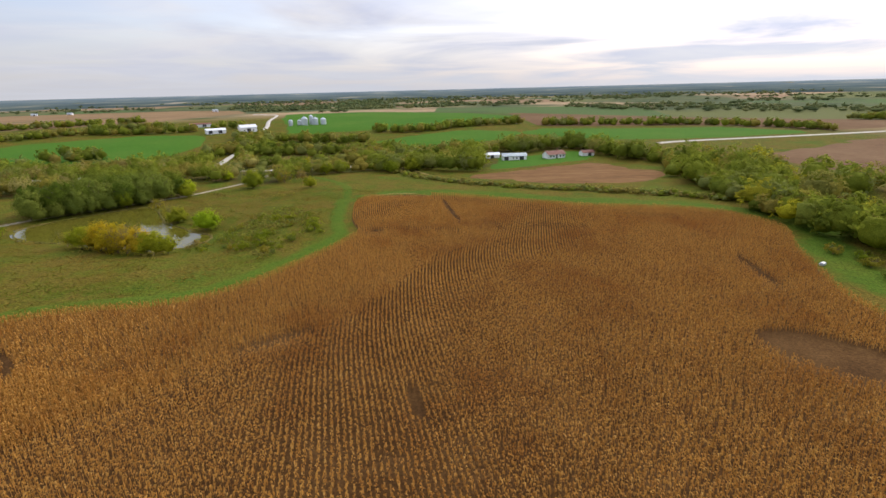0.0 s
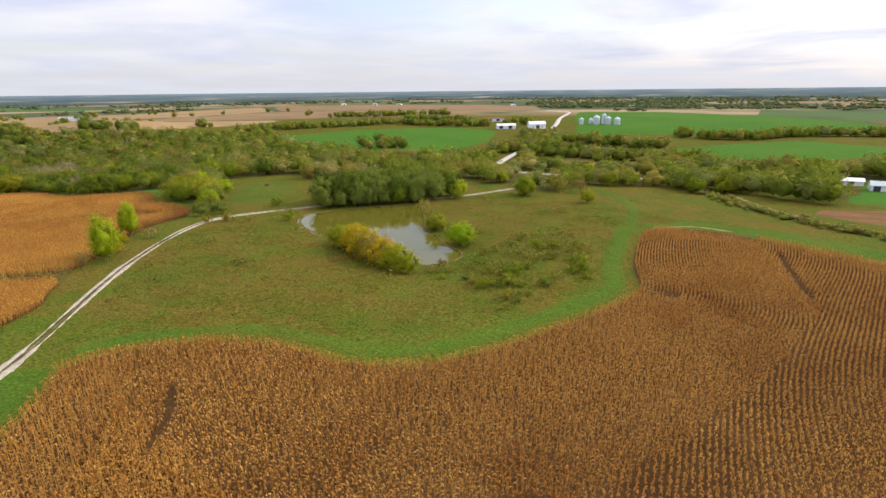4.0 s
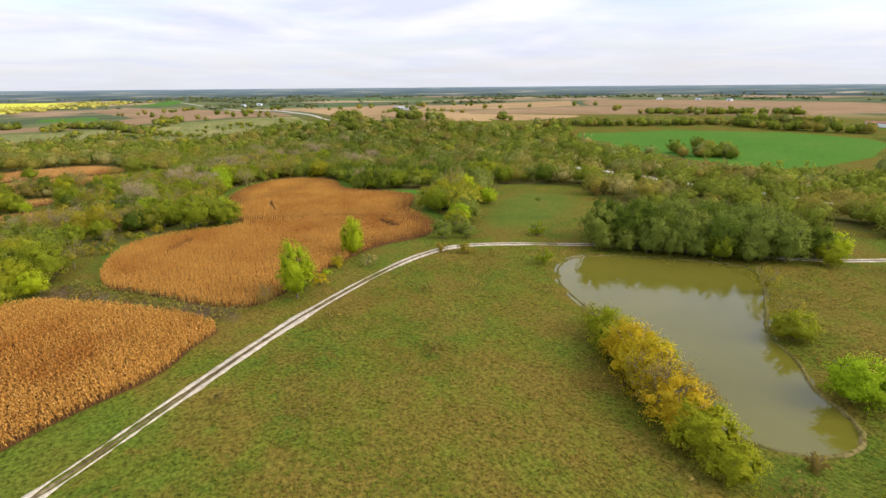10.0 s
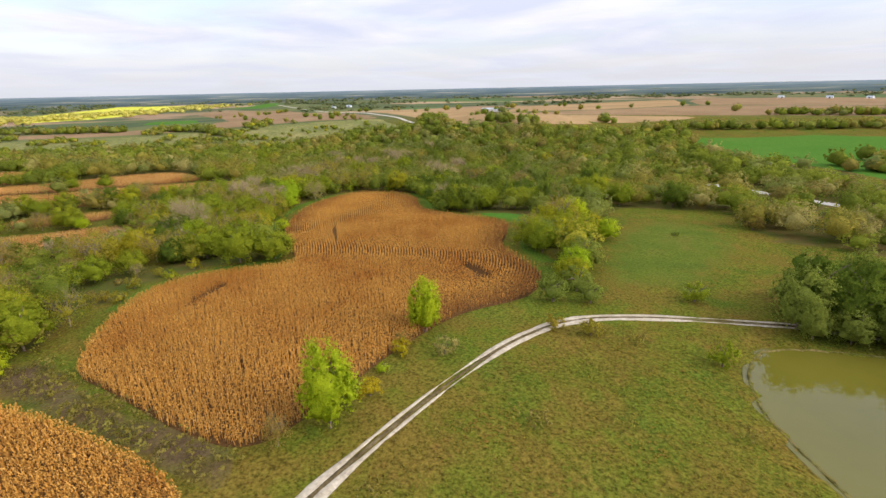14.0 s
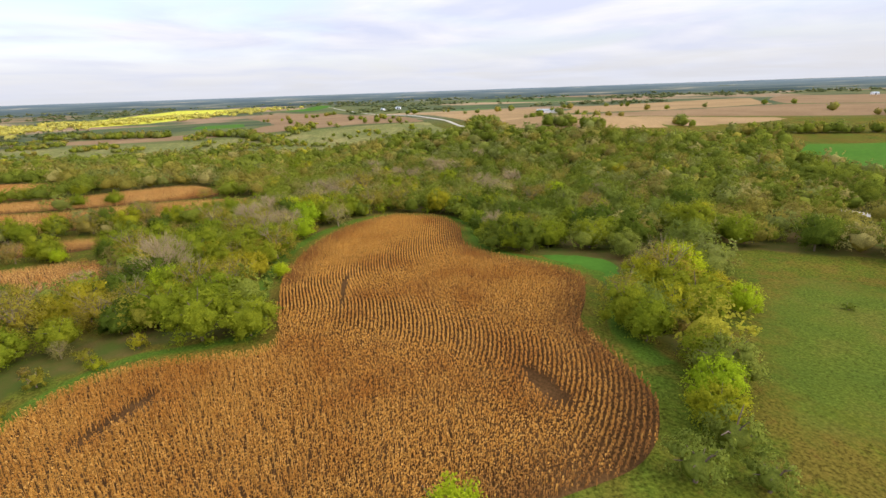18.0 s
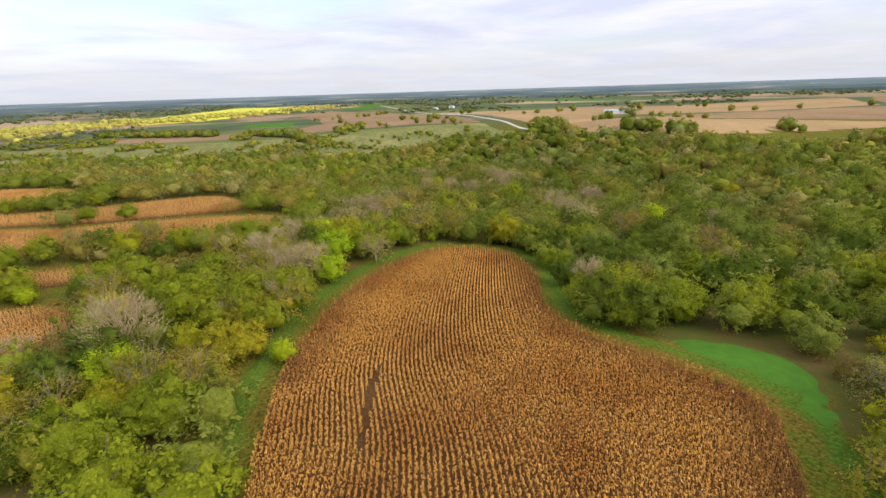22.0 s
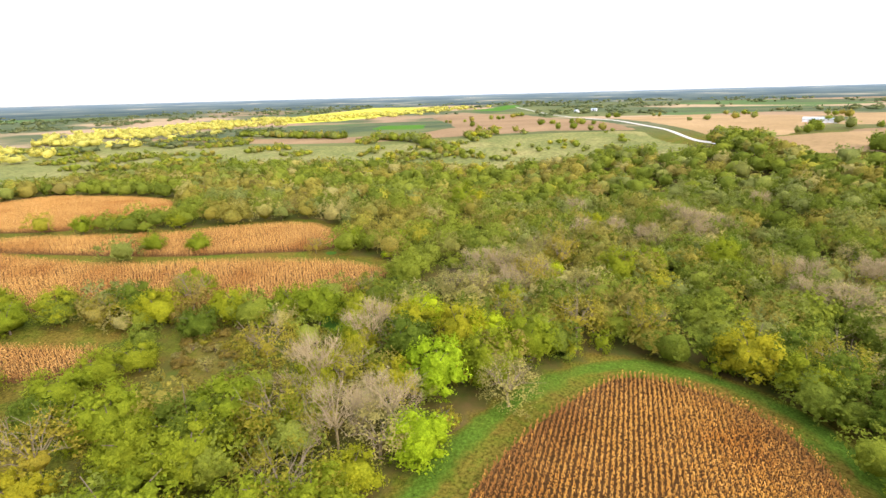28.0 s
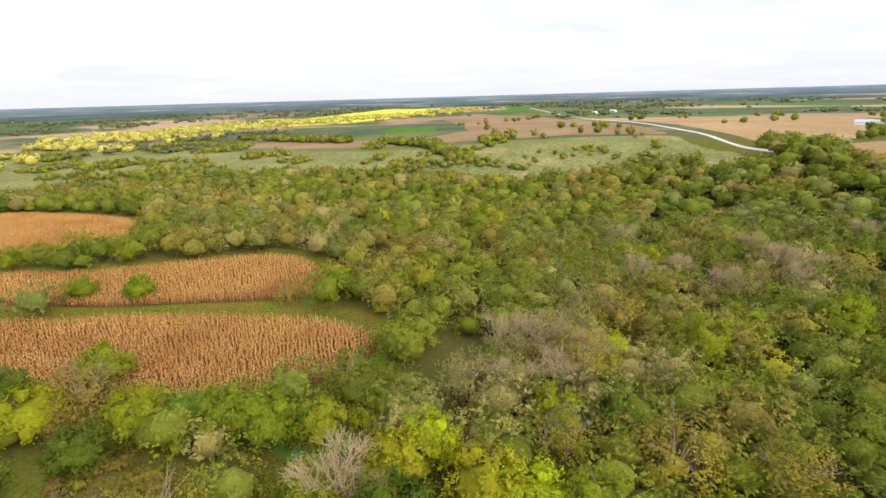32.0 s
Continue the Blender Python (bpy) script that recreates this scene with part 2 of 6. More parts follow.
GREENS = {
    "lime_tall": leafy("fresh_lime_leaves", (0.38, 0.48, 0.022), (0.43, 0.51, 0.023), (0.47, 0.52, 0.025)),
    "green": leafy("green_leaves", (0.242, 0.297, 0.022), (0.279, 0.323, 0.023), (0.323, 0.342, 0.025)),
    "deep": leafy("deep_green_leaves", (0.118, 0.170, 0.021), (0.145, 0.195, 0.023), (0.172, 0.208, 0.024)),
    "willow": leafy("grey_green_leaves", (0.204, 0.255, 0.042), (0.228, 0.277, 0.047), (0.260, 0.292, 0.050)),
    "yellow": leafy("yellowing_leaves", (0.325, 0.352, 0.021), (0.385, 0.382, 0.023), (0.43, 0.375, 0.027)),
    "golden": leafy("golden_yellow_leaves", (0.48, 0.40, 0.020), (0.56, 0.44, 0.022), (0.60, 0.42, 0.026)),
    "lime": leafy("lime_leaves", (0.352, 0.472, 0.022), (0.425, 0.515, 0.022), (0.486, 0.537, 0.024)),
    "olive": leafy("olive_leaves", (0.315, 0.288, 0.033), (0.350, 0.300, 0.036), (0.378, 0.300, 0.042)),
    "rust": leafy("rusty_leaves", (0.295, 0.220, 0.053), (0.322, 0.237, 0.055), (0.342, 0.262, 0.062)),
    "pale": leafy("pale_dry_leaves", (0.34, 0.305, 0.090), (0.38, 0.335, 0.100), (0.42, 0.355, 0.115)),
}


# ---- the lie of the land ----
FAR_HILLS = [-2.3, -2.0, -1.7, 0.6, -0.8, -1.5, -1.5, 4.3, -8.7, 1.2, 9.3, -1.9, -1.9, 9.7, -0.4, -5.3, -2.2, -3.2,
             -0.7, 1.5, 2.0, 4.2, -0.5, -0.6, 4.1, 4.1, 1.5, 5.0, 4.4, 1.2, 2.0, 2.1, 0.5, 0.3, 0.7, 0.4]
NEAR_HILLS = [0.2, 1.4, 0.7, -2.5, -2.8, -2.9, -0.9, -0.9, 3.3, -2.2, -5.7, 3.6, 1.0, -1.0, -6.0, -0.9, 1.0, 3.9, -1.0, 0.2, -1.1,
              4.0, -2.4, -4.9, 1.5, -1.1, 0.6, 1.3, 15.9, 1.5, 2.0, 1.0, 1.6, -1.3, -1.9, 2.8, -4.5, -0.7, -0.3, -2.9, -2.9, -0.6]
POND_LEVEL = 4.5


def smooth_ring(points, step=2.0, closed=True):
    """A Catmull-Rom curve through the points, in steps of about that many metres."""
    p = np.array(points, float)
    n, out = len(p), []
    for i in range(n if closed else n - 1):
        if closed:
            a, b, c, d = p[i - 1], p[i], p[(i + 1) % n], p[(i + 2) % n]
        else:
            a, b, c, d = p[max(i - 1, 0)], p[i], p[i + 1], p[min(i + 2, n - 1)]
        m = max(2, int(np.linalg.norm(c - b) / step))
        t = np.arange(m)[:, None] / m
        out.append(0.5 * (2 * b + (c - a) * t + (2 * a - 5 * b + 4 * c - d) * t**2 + (3 * b - a - 3 * c + d) * t**3))
    if not closed:
        out.append(p[-1:])
    return np.concatenate(out)


def inside(ring, x, y):
    x, y = np.asarray(x, float), np.asarray(y, float)
    res = np.zeros(x.shape, bool)
    px, py = ring[:, 0], ring[:, 1]
    qx, qy = np.roll(px, 1), np.roll(py, 1)
    for ax, ay, bx, by in zip(px, py, qx, qy):
        if ay != by:
            res ^= ((ay > y) != (by > y)) & (x < (bx - ax) * (y - ay) / (by - ay) + ax)
    return res


def reach(ring, x, y):
    """Distance to the nearest point of a dense ring or curve."""
    x, y = np.asarray(x, float).ravel(), np.asarray(y, float).ravel()
    best = np.full(x.shape, 1e9)
    for ax, ay in ring:
        best = np.minimum(best, (x - ax) ** 2 + (y - ay) ** 2)
    return np.sqrt(best)


POND = smooth_ring([(-153.5, 191), (-155, 201), (-144.5, 217.5), (-130, 230.5), (-121, 224), (-111, 210), (-104, 200), (-95, 194), (-89, 188), (-82, 184.5),
                    (-78.5, 180), (-79, 174), (-82.5, 169), (-89, 166.5), (-98, 168), (-112, 174), (-130, 178), (-143, 182)], 2.0)


def height(x, y):
    x, y = np.asarray(x, float), np.asarray(y, float)
    z = np.full(x.shape, 5.0)
    for k, c in enumerate(FAR_HILLS):
        z = z + c * np.exp(-((x - (-1150 + 290 * (k % 6))) ** 2 + (y - (-250 + 290 * (k // 6))) ** 2) / (2 * 230.0**2))
    for k, c in enumerate(NEAR_HILLS):
        z = z + c * np.exp(-((x - (-570 + 105 * (k % 7))) ** 2 + (y - (-60 + 96 * (k // 7))) ** 2) / (2 * 72.0**2))
    q = np.clip((np.hypot(x + 150, y - 150) - 1500) / 3300, 0, 1)
    z = z + 38 * q * q * (3 - 2 * q)
    z = z + 0.4 * np.exp(-((x + 169) ** 2 + (y - 168) ** 2) / (2 * 17.0**2))
    near = (x > -200) & (x < -30) & (y > 120) & (y < 270)
    if near.any():
        d = np.full(x.shape, 99.0)
        d[near] = reach(POND[::2], x[near], y[near])
        wet = inside(POND, x, y)
        w = np.where(wet, 1.0, np.exp(-((d / 13.0) ** 2)))
        z = z * (1 - w) + (POND_LEVEL + np.where(wet, -np.minimum(0.25 * d, 0.9), 0.05 + 0.07 * np.minimum(d, 14))) * w
    return z


def ground_at(x, y):
    return float(height(np.array([x]), np.array([y]))[0])


# ---- mesh helpers ----
def mesh_of(name, verts, faces, mats=(), tint=None, smooth=False, normals=None):
    """A mesh from arrays; all faces have the same number of corners."""
    me = bpy.data.meshes.new(name)
    v, f = np.asarray(verts, np.float32), np.asarray(faces, np.int32)
    me.vertices.add(len(v))
    me.vertices.foreach_set("co", v.ravel())
    me.loops.add(f.size)
    me.loops.foreach_set("vertex_index", f.ravel())
    me.polygons.add(len(f))
    me.polygons.foreach_set("loop_start", np.arange(0, f.size, f.shape[1], dtype=np.int32))
    me.polygons.foreach_set("use_smooth", np.full(len(f), smooth))
    if tint is not None:
        at = me.attributes.new("tint", "FLOAT", "POINT")
        at.data.foreach_set("value", np.asarray(tint, np.float32))
    for m in mats:
        me.materials.append(m)
    me.update(calc_edges=True)
    if normals is not None:
        me.polygons.foreach_set("use_smooth", np.ones(len(f), bool))
        at = me.attributes.new("custom_normal", "FLOAT_VECTOR", "POINT")
        at.data.foreach_set("vector", np.asarray(normals, np.float32).ravel())
    return me


def part(name, bm, mat, parent, label=""):
    me = bpy.data.meshes.new(name)
    bm.to_mesh(me)
    bm.free()
    if mat:
        me.materials.append(mat)
    ob = new(name, me)
    ob.parent = parent
    return tagged(ob, label)


def root(name, x, y, z=None, turn=0.0, size=1.0, **tags):
    ob = new(name)
    ob.empty_display_size = 0.5
    ob.matrix_basis = pose(x, y, ground_at(x, y) if z is None else z, 0, 0, turn) @ Matrix.Scale(size, 4)
    return tagged(ob, **tags)


def box(bm, x, y, z, sx, sy, sz):
    """A box with its base's middle at x, y, z."""
    bmesh.ops.create_cube(bm, size=1, matrix=Matrix.Translation((x, y, z + sz / 2)) @ Matrix.Diagonal((sx, sy, sz, 1)))


def drape(name, ring, mat, lift=0.05, step=6.0, label="", category="", kind="structure", sink=True):
    """A cover laid on the land inside a ring."""
    from mathutils.geometry import delaunay_2d_cdt
    ring = np.asarray(ring, float)
    lo, hi = ring.min(0), ring.max(0)
    gx, gy = np.meshgrid(np.arange(lo[0], hi[0], step), np.arange(lo[1], hi[1], step))
    gx, gy = gx.ravel() + np.tile([0, step / 2], gx.size)[: gx.size] * 0, gy.ravel()
    ok = inside(ring, gx, gy) & (reach(ring, gx, gy) > step * 0.45)
    pts = [Vector(p) for p in ring] + [Vector(p) for p in np.c_[gx, gy][ok]]
    n = len(ring)
    v, _, f, *_ = delaunay_2d_cdt(pts, [(i, (i + 1) % n) for i in range(n)], [], 1, 1e-4)
    xy = np.array([(p.x, p.y) for p in v])
    f = np.array([t for t in f if len(t) == 3])
    z = height(xy[:, 0], xy[:, 1]) + np.where((reach(ring, xy[:, 0], xy[:, 1]) < 0.01) & sink, -0.1, lift)
    a, b, c = xy[f[:, 0]], xy[f[:, 1]], xy[f[:, 2]]
    turned = ((b - a)[:, 0] * (c - a)[:, 1] - (b - a)[:, 1] * (c - a)[:, 0]) < 0
    f[turned] = f[turned][:, ::-1]
    ob = new(name, mesh_of(name, np.c_[xy, z], f, [mat], np.clip(reach(ring, xy[:, 0], xy[:, 1]) / 14, 0, 1), smooth=True))
    return tagged(ob, label, category, "", kind)


def ribbon(name, curve, width, mat, lift=0.08, label="", category="", kind="structure", wander=0.15, shift=0.0, parent=None, crown=0.0):
    """A strip of that width along a curve, on the land."""
    c = np.asarray(curve, float)
    t = np.gradient(c, axis=0)
    t /= np.linalg.norm(t, axis=1)[:, None]
    nrm = np.c_[-t[:, 1], t[:, 0]]
    rng = np.random.default_rng(len(c))
    w = width / 2 * (1 + wander * np.convolve(rng.normal(0, 1, len(c) + 6), np.ones(7) / 3.5, "valid")[: len(c)])
    cols = 5
    V, F = [], []
    for k, s in enumerate(np.linspace(-1, 1, cols)):
        p = c + nrm * (s * w + shift)[:, None]
        V.append(np.c_[p, height(p[:, 0], p[:, 1]) + (lift + crown * (1 - s * s) if abs(s) < 0.99 else -0.12)])
    V = np.concatenate(V)
    n = len(c)
    for k in range(cols - 1):
        i = np.arange(n - 1)
        F.append(np.c_[k * n + i, k * n + i + 1, (k + 1) * n + i + 1, (k + 1) * n + i][:, ::-1])
    edge = np.concatenate([np.full(len(c), 1 - abs(s)) for s in np.linspace(-1, 1, cols)])
    ob = new(name, mesh_of(name, V, np.concatenate(F), [mat], edge, smooth=True))
    ob.parent = parent
    return tagged(ob, label, category, "", kind)


# ---- ground sheet to the horizon ----
def rough_grass(n, l):
    """Colour of the unmown grassland: olive, rusty and green patches with tufts."""
    near = ramp(n, (0.34, (0.058, 0.088, 0.010)), (0.5, (0.090, 0.100, 0.012)), (0.66, (0.128, 0.093, 0.018)))
    l.new(noisy(n, l, 0.06, 8.0, 0.7).outputs[0], near.inputs[0])
    fine = ramp(n, (0.36, (0.42, 0.42, 0.40)), (0.62, (1.55, 1.50, 1.40)))
    l.new(noisy(n, l, 1.9, 5.0, 0.75).outputs[0], fine.inputs[0])
    close = mixed(n, l, 1.0, near.outputs[0], fine.outputs[0], "MULTIPLY")
    brown = ramp(n, (0.45, (0, 0, 0)), (0.58, (0.8, 0.8, 0.8)))
    l.new(noisy(n, l, 0.10, 8.0, 0.7).outputs[0], brown.inputs[0])
    close = mixed(n, l, brown.outputs[0], close, mixed(n, l, 1.0, (0.116, 0.086, 0.016), fine.outputs[0], "MULTIPLY"))
    tufts = ramp(n, (0.56, (0, 0, 0)), (0.66, (0.6, 0.6, 0.6)))  # small rusty tufts
    l.new(noisy(n, l, 0.45, 7.0, 0.75).outputs[0], tufts.inputs[0])
    close = mixed(n, l, tufts.outputs[0], close, mixed(n, l, 1.0, (0.125, 0.072, 0.018), fine.outputs[0], "MULTIPLY"))
    green = ramp(n, (0.54, (0, 0, 0)), (0.66, (0.6, 0.6, 0.6)))
    l.new(noisy(n, l, 0.022, 5.0, 0.6).outputs[0], green.inputs[0])
    return mixed(n, l, green.outputs[0], close, mixed(n, l, 1.0, (0.066, 0.110, 0.012), fine.outputs[0], "MULTIPLY"))


def turf(name, a, b, c, hold=0.6):
    """Shorter green grass that fades raggedly into the rough grass at its edge."""
    m, n, l, bs = material(name, 0.95, 0.02)
    own = ramp(n, (0.3, a), (0.5, b), (0.7, c))
    l.new(noisy(n, l, 0.07, 6.0, 0.65).outputs[0], own.inputs[0])
    fine = ramp(n, (0.34, (0.5, 0.5, 0.5)), (0.64, (1.42, 1.42, 1.42)))
    l.new(noisy(n, l, 2.2, 5.0, 0.72).outputs[0], fine.inputs[0])
    own = mixed(n, l, 1.0, own.outputs[0], fine.outputs[0], "MULTIPLY")
    at = n.new("ShaderNodeAttribute")
    at.attribute_name = "tint"
    add = n.new("ShaderNodeMath")
    add.operation = "ADD"
    half = n.new("ShaderNodeMath")
    half.operation = "MULTIPLY"
    half.inputs[1].default_value = hold
    l.new(at.outputs["Fac"], half.inputs[0])
    l.new(half.outputs[0], add.inputs[0])
    l.new(noisy(n, l, 0.16, 7.0, 0.7).outputs[0], add.inputs[1])
    edge = ramp(n, (0.62, (0, 0, 0)), (1.0, (1, 1, 1)))
    l.new(add.outputs[0], edge.inputs[0])
    l.new(mixed(n, l, edge.outputs[0], rough_grass(n, l), own), bs.inputs["Base Color"])
    bp = n.new("ShaderNodeBump")
    bp.inputs["Strength"].default_value, bp.inputs["Distance"].default_value = 0.7, 0.4
    l.new(noisy(n, l, 0.7, 4.0, 0.6).outputs[0], bp.inputs["Height"])
    l.new(bp.outputs[0], bs.inputs["Normal"])
    return m


MAT["mown"] = turf("mown_grass", (0.056, 0.102, 0.011), (0.070, 0.115, 0.012), (0.096, 0.118, 0.015), 0.75)
MAT["meadow"] = turf("meadow_grass", (0.063, 0.091, 0.012), (0.081, 0.106, 0.013), (0.110, 0.104, 0.018))


MAT["weedy_turf"] = turf("dark_weedy_turf", (0.078, 0.050, 0.026), (0.105, 0.072, 0.034), (0.12, 0.105, 0.034), 1.9)
MAT["dry_turf"] = turf("dry_brown_turf", (0.12, 0.090, 0.028), (0.15, 0.112, 0.034), (0.18, 0.142, 0.040))


def land_material():
    m, n, l, b = material("open_land", 0.95, 0.02)
    close = rough_grass(n, l)
    # weeds and fallen leaves under the trees
    floor_tone = ramp(n, (0.36, (0.060, 0.080, 0.013)), (0.5, (0.085, 0.078, 0.018)), (0.64, (0.115, 0.080, 0.026)))
    l.new(noisy(n, l, 0.12, 7.0, 0.7).outputs[0], floor_tone.inputs[0])
    at = n.new("ShaderNodeAttribute")
    at.attribute_name = "tint"
    rag = n.new("ShaderNodeMath")
    rag.operation = "ADD"
    l.new(at.outputs["Fac"], rag.inputs[0])
    l.new(noisy(n, l, 0.08, 6.0, 0.65).outputs[0], rag.inputs[1])
    under = ramp(n, (0.75, (0, 0, 0)), (1.05, (1, 1, 1)))
    l.new(rag.outputs[0], under.inputs[0])
    close = mixed(n, l, under.outputs[0], close, floor_tone.outputs[0])
    # crop fields of the distance
    g = n.new("ShaderNodeNewGeometry")
    cells = n.new("ShaderNodeTexVoronoi")
    cells.inputs["Scale"].default_value = 1 / 420
    l.new(g.outputs["Position"], cells.inputs["Vector"])
    sep = n.new("ShaderNodeSeparateColor")
    l.new(cells.outputs["Color"], sep.inputs[0])
    crops = ramp(n, (0.0, (0.12, 0.13, 0.045)), (0.22, (0.08, 0.125, 0.04)), (0.38, (0.26, 0.175, 0.10)), (0.55, (0.13, 0.13, 0.05)), (0.72, (0.32, 0.23, 0.13)))
    crops.color_ramp.interpolation = "CONSTANT"
    l.new(sep.outputs[0], crops.inputs[0])
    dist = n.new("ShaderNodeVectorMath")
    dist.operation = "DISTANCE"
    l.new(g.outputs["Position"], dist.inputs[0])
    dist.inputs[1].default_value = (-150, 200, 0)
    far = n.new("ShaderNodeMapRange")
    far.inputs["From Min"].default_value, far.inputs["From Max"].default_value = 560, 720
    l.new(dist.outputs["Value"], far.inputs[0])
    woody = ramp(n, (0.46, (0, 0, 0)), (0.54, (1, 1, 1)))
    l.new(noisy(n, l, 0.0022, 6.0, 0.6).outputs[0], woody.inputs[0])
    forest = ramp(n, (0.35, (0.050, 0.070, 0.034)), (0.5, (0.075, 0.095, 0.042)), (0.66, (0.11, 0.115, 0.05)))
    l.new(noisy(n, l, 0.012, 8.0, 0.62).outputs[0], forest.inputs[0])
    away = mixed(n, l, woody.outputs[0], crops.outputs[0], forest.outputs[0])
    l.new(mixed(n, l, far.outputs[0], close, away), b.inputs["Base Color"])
    bp = n.new("ShaderNodeBump")
    bp.inputs["Strength"].default_value, bp.inputs["Distance"].default_value = 0.7, 0.4
    l.new(noisy(n, l, 0.7, 4.0, 0.6).outputs[0], bp.inputs["Height"])
    l.new(bp.outputs[0], b.inputs["Normal"])
    return m


def graded(lo, hi, step, far):
    a, s = [], step
    x = hi
    while x < far:
        s = min(s * 1.14, 160)
        x += s
        a.append(x)
    b, s, x = [], step, lo
    while x > -far:
        s = min(s * 1.14, 160)
        x -= s
        b.append(x)
    return np.array(b[::-1] + list(np.arange(lo, hi + 0.1, step)) + a)


gx, gy = graded(-680, 180, 4.2, 4600), graded(-110, 470, 4.2, 4600)
GX, GY = np.meshgrid(gx, gy)
nx, ny = len(gx), len(gy)
i, j = np.meshgrid(np.arange(nx - 1), np.arange(ny - 1))
a = (j * nx + i).ravel()
NW_EDGE = smooth_ring([(-34, 236), (-37, 222), (-33, 190), (-28, 172), (-29, 163), (-33, 150), (-38, 138), (-43, 127), (-51, 116), (-61, 111), (-71, 110), (-81, 107), (-89, 101), (-95, 93), (-96, 87)], 1.0, False)
CORN_A = np.concatenate([NW_EDGE, smooth_ring([(-96, 87), (-87, 79), (-78, 70), (-71, 61), (-64, 40), (-52, -5), (-46, -35), (60, -40), (95, 20), (84, 90), (82, 112), (88, 132), (94, 148), (103, 168), (98, 188),
                         (83, 199), (51, 206), (15, 226), (-2, 236), (-22, 242), (-34, 236)], 2.0, False)[1:-1]])
CORN_B = smooth_ring([(-157, 105), (-172, 92), (-183, 84), (-205, 82), (-222, 85), (-230, 94), (-230, 106), (-229, 114), (-233, 119), (-250, 117), (-275, 116), (-305, 121), (-330, 131), (-348, 144),
                      (-354, 152), (-351, 163), (-340, 172), (-318, 173), (-295, 169), (-280, 171), (-266, 180), (-252, 188), (-238, 183), (-225, 176), (-212, 176), (-199, 175), (-188, 166),
                      (-183, 149), (-172, 134), (-160, 122), (-153, 113)], 2.0)
CORN_C = smooth_ring([(-158, 95), (-145, 106), (-138, 102), (-130, 97), (-122, 86), (-110, 72), (-104, 55), (-125, 35), (-165, 50), (-176, 70), (-170, 81)], 2.0)
CORN_D = smooth_ring([(-402, 5), (-409, 30), (-414, 70), (-410, 87), (-402, 91), (-388, 84), (-378, 60), (-372, 25), (-365, -20), (-372, -70), (-405, -70), (-402, -20)], 2.0)
CORN_E = smooth_ring([(-423, -60), (-430, -30), (-437, -4), (-456, 30), (-458, 46), (-446, 60), (-428, 64), (-418, 35), (-411, 5), (-409, -60)], 2.0)
CORN_F = smooth_ring([(-505, -140), (-512, -100), (-503, -58), (-480, -33), (-456, -28), (-440, -45), (-432, -80), (-440, -140)], 2.0)
CORN_G = smooth_ring([(-321, 25), (-322, 47), (-316, 55), (-306, 60), (-297, 60), (-288, 50), (-290, 25), (-300, 5), (-318, 5)], 2.0)
CORN_H = smooth_ring([(-350, 10), (-352, 30), (-353, 40), (-346, 44), (-340, 38), (-338, 20), (-340, 5)], 2.0)
CORN = (CORN_A, CORN_B, CORN_C, CORN_D, CORN_E, CORN_F, CORN_G, CORN_H)
WOODS = [smooth_ring([(-194, 68), (-204, 52), (-245, 42), (-288, 10), (-330, -40), (-400, -150), (-560, -180), (-640, -60), (-625, 120), (-655, 238), (-600, 251), (-540, 254), (-440, 276), (-350, 294), (-262, 306), (-246, 280), (-252, 256), (-262, 240), (-225, 205), (-206, 190),
                      (-212, 170), (-216, 130), (-220, 95)], 4.0),
         smooth_ring([(-216, 258), (-196, 262), (-152, 294), (-124, 299), (-98, 288), (-87, 308), (-78, 335), (-40, 348), (10, 365), (60, 345), (30, 410), (60, 440), (-30, 450), (-110, 440), (-165, 408), (-215, 402), (-262, 378), (-320, 430), (-470, 436), (-482, 390), (-490, 338), (-512, 298), (-532, 266), (-440, 284), (-330, 310)], 4.0)]
wooded = (inside(WOODS[0], GX.ravel(), GY.ravel()) | inside(WOODS[1], GX.ravel(), GY.ravel())).astype(float)
for c in CORN:
    wooded[inside(c, GX.ravel(), GY.ravel())] = 0
    wooded[reach(c[::3], GX, GY) < 9] = 0
wooded[(GX.ravel() > -372) & (GX.ravel() < -250) & (GY.ravel() < 92)] *= 0.55
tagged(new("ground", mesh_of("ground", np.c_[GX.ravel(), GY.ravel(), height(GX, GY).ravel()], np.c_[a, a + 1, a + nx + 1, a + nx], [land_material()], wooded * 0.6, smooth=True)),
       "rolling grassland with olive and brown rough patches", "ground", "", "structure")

# ---- the wooded distance, far behind everything else ----
m, n, l, b = material("hazed_distant_woods_and_fields", 1.0, 0.0)
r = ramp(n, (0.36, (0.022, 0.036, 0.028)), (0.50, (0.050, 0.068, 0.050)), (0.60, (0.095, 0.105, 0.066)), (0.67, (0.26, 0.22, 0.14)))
l.new(noisy(n, l, 0.0035, 9.0, 0.62).outputs[0], r.inputs[0])
l.new(r.outputs[0], b.inputs["Base Color"])
# aerial haze painted as a blue glow that strengthens farther out
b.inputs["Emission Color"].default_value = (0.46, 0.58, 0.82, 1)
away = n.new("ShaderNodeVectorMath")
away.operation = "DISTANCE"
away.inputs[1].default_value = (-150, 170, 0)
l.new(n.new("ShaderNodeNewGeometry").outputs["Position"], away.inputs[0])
haze_glow = n.new("ShaderNodeMapRange")
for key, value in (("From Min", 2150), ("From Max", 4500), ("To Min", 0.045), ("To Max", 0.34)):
    haze_glow.inputs[key].default_value = value
l.new(away.outputs["Value"], haze_glow.inputs[0])
l.new(haze_glow.outputs[0], b.inputs["Emission Strength"])
rings, turns = [2150, 2250, 2400, 2600, 2850, 3150, 3500, 3900, 4300, 4600], 180
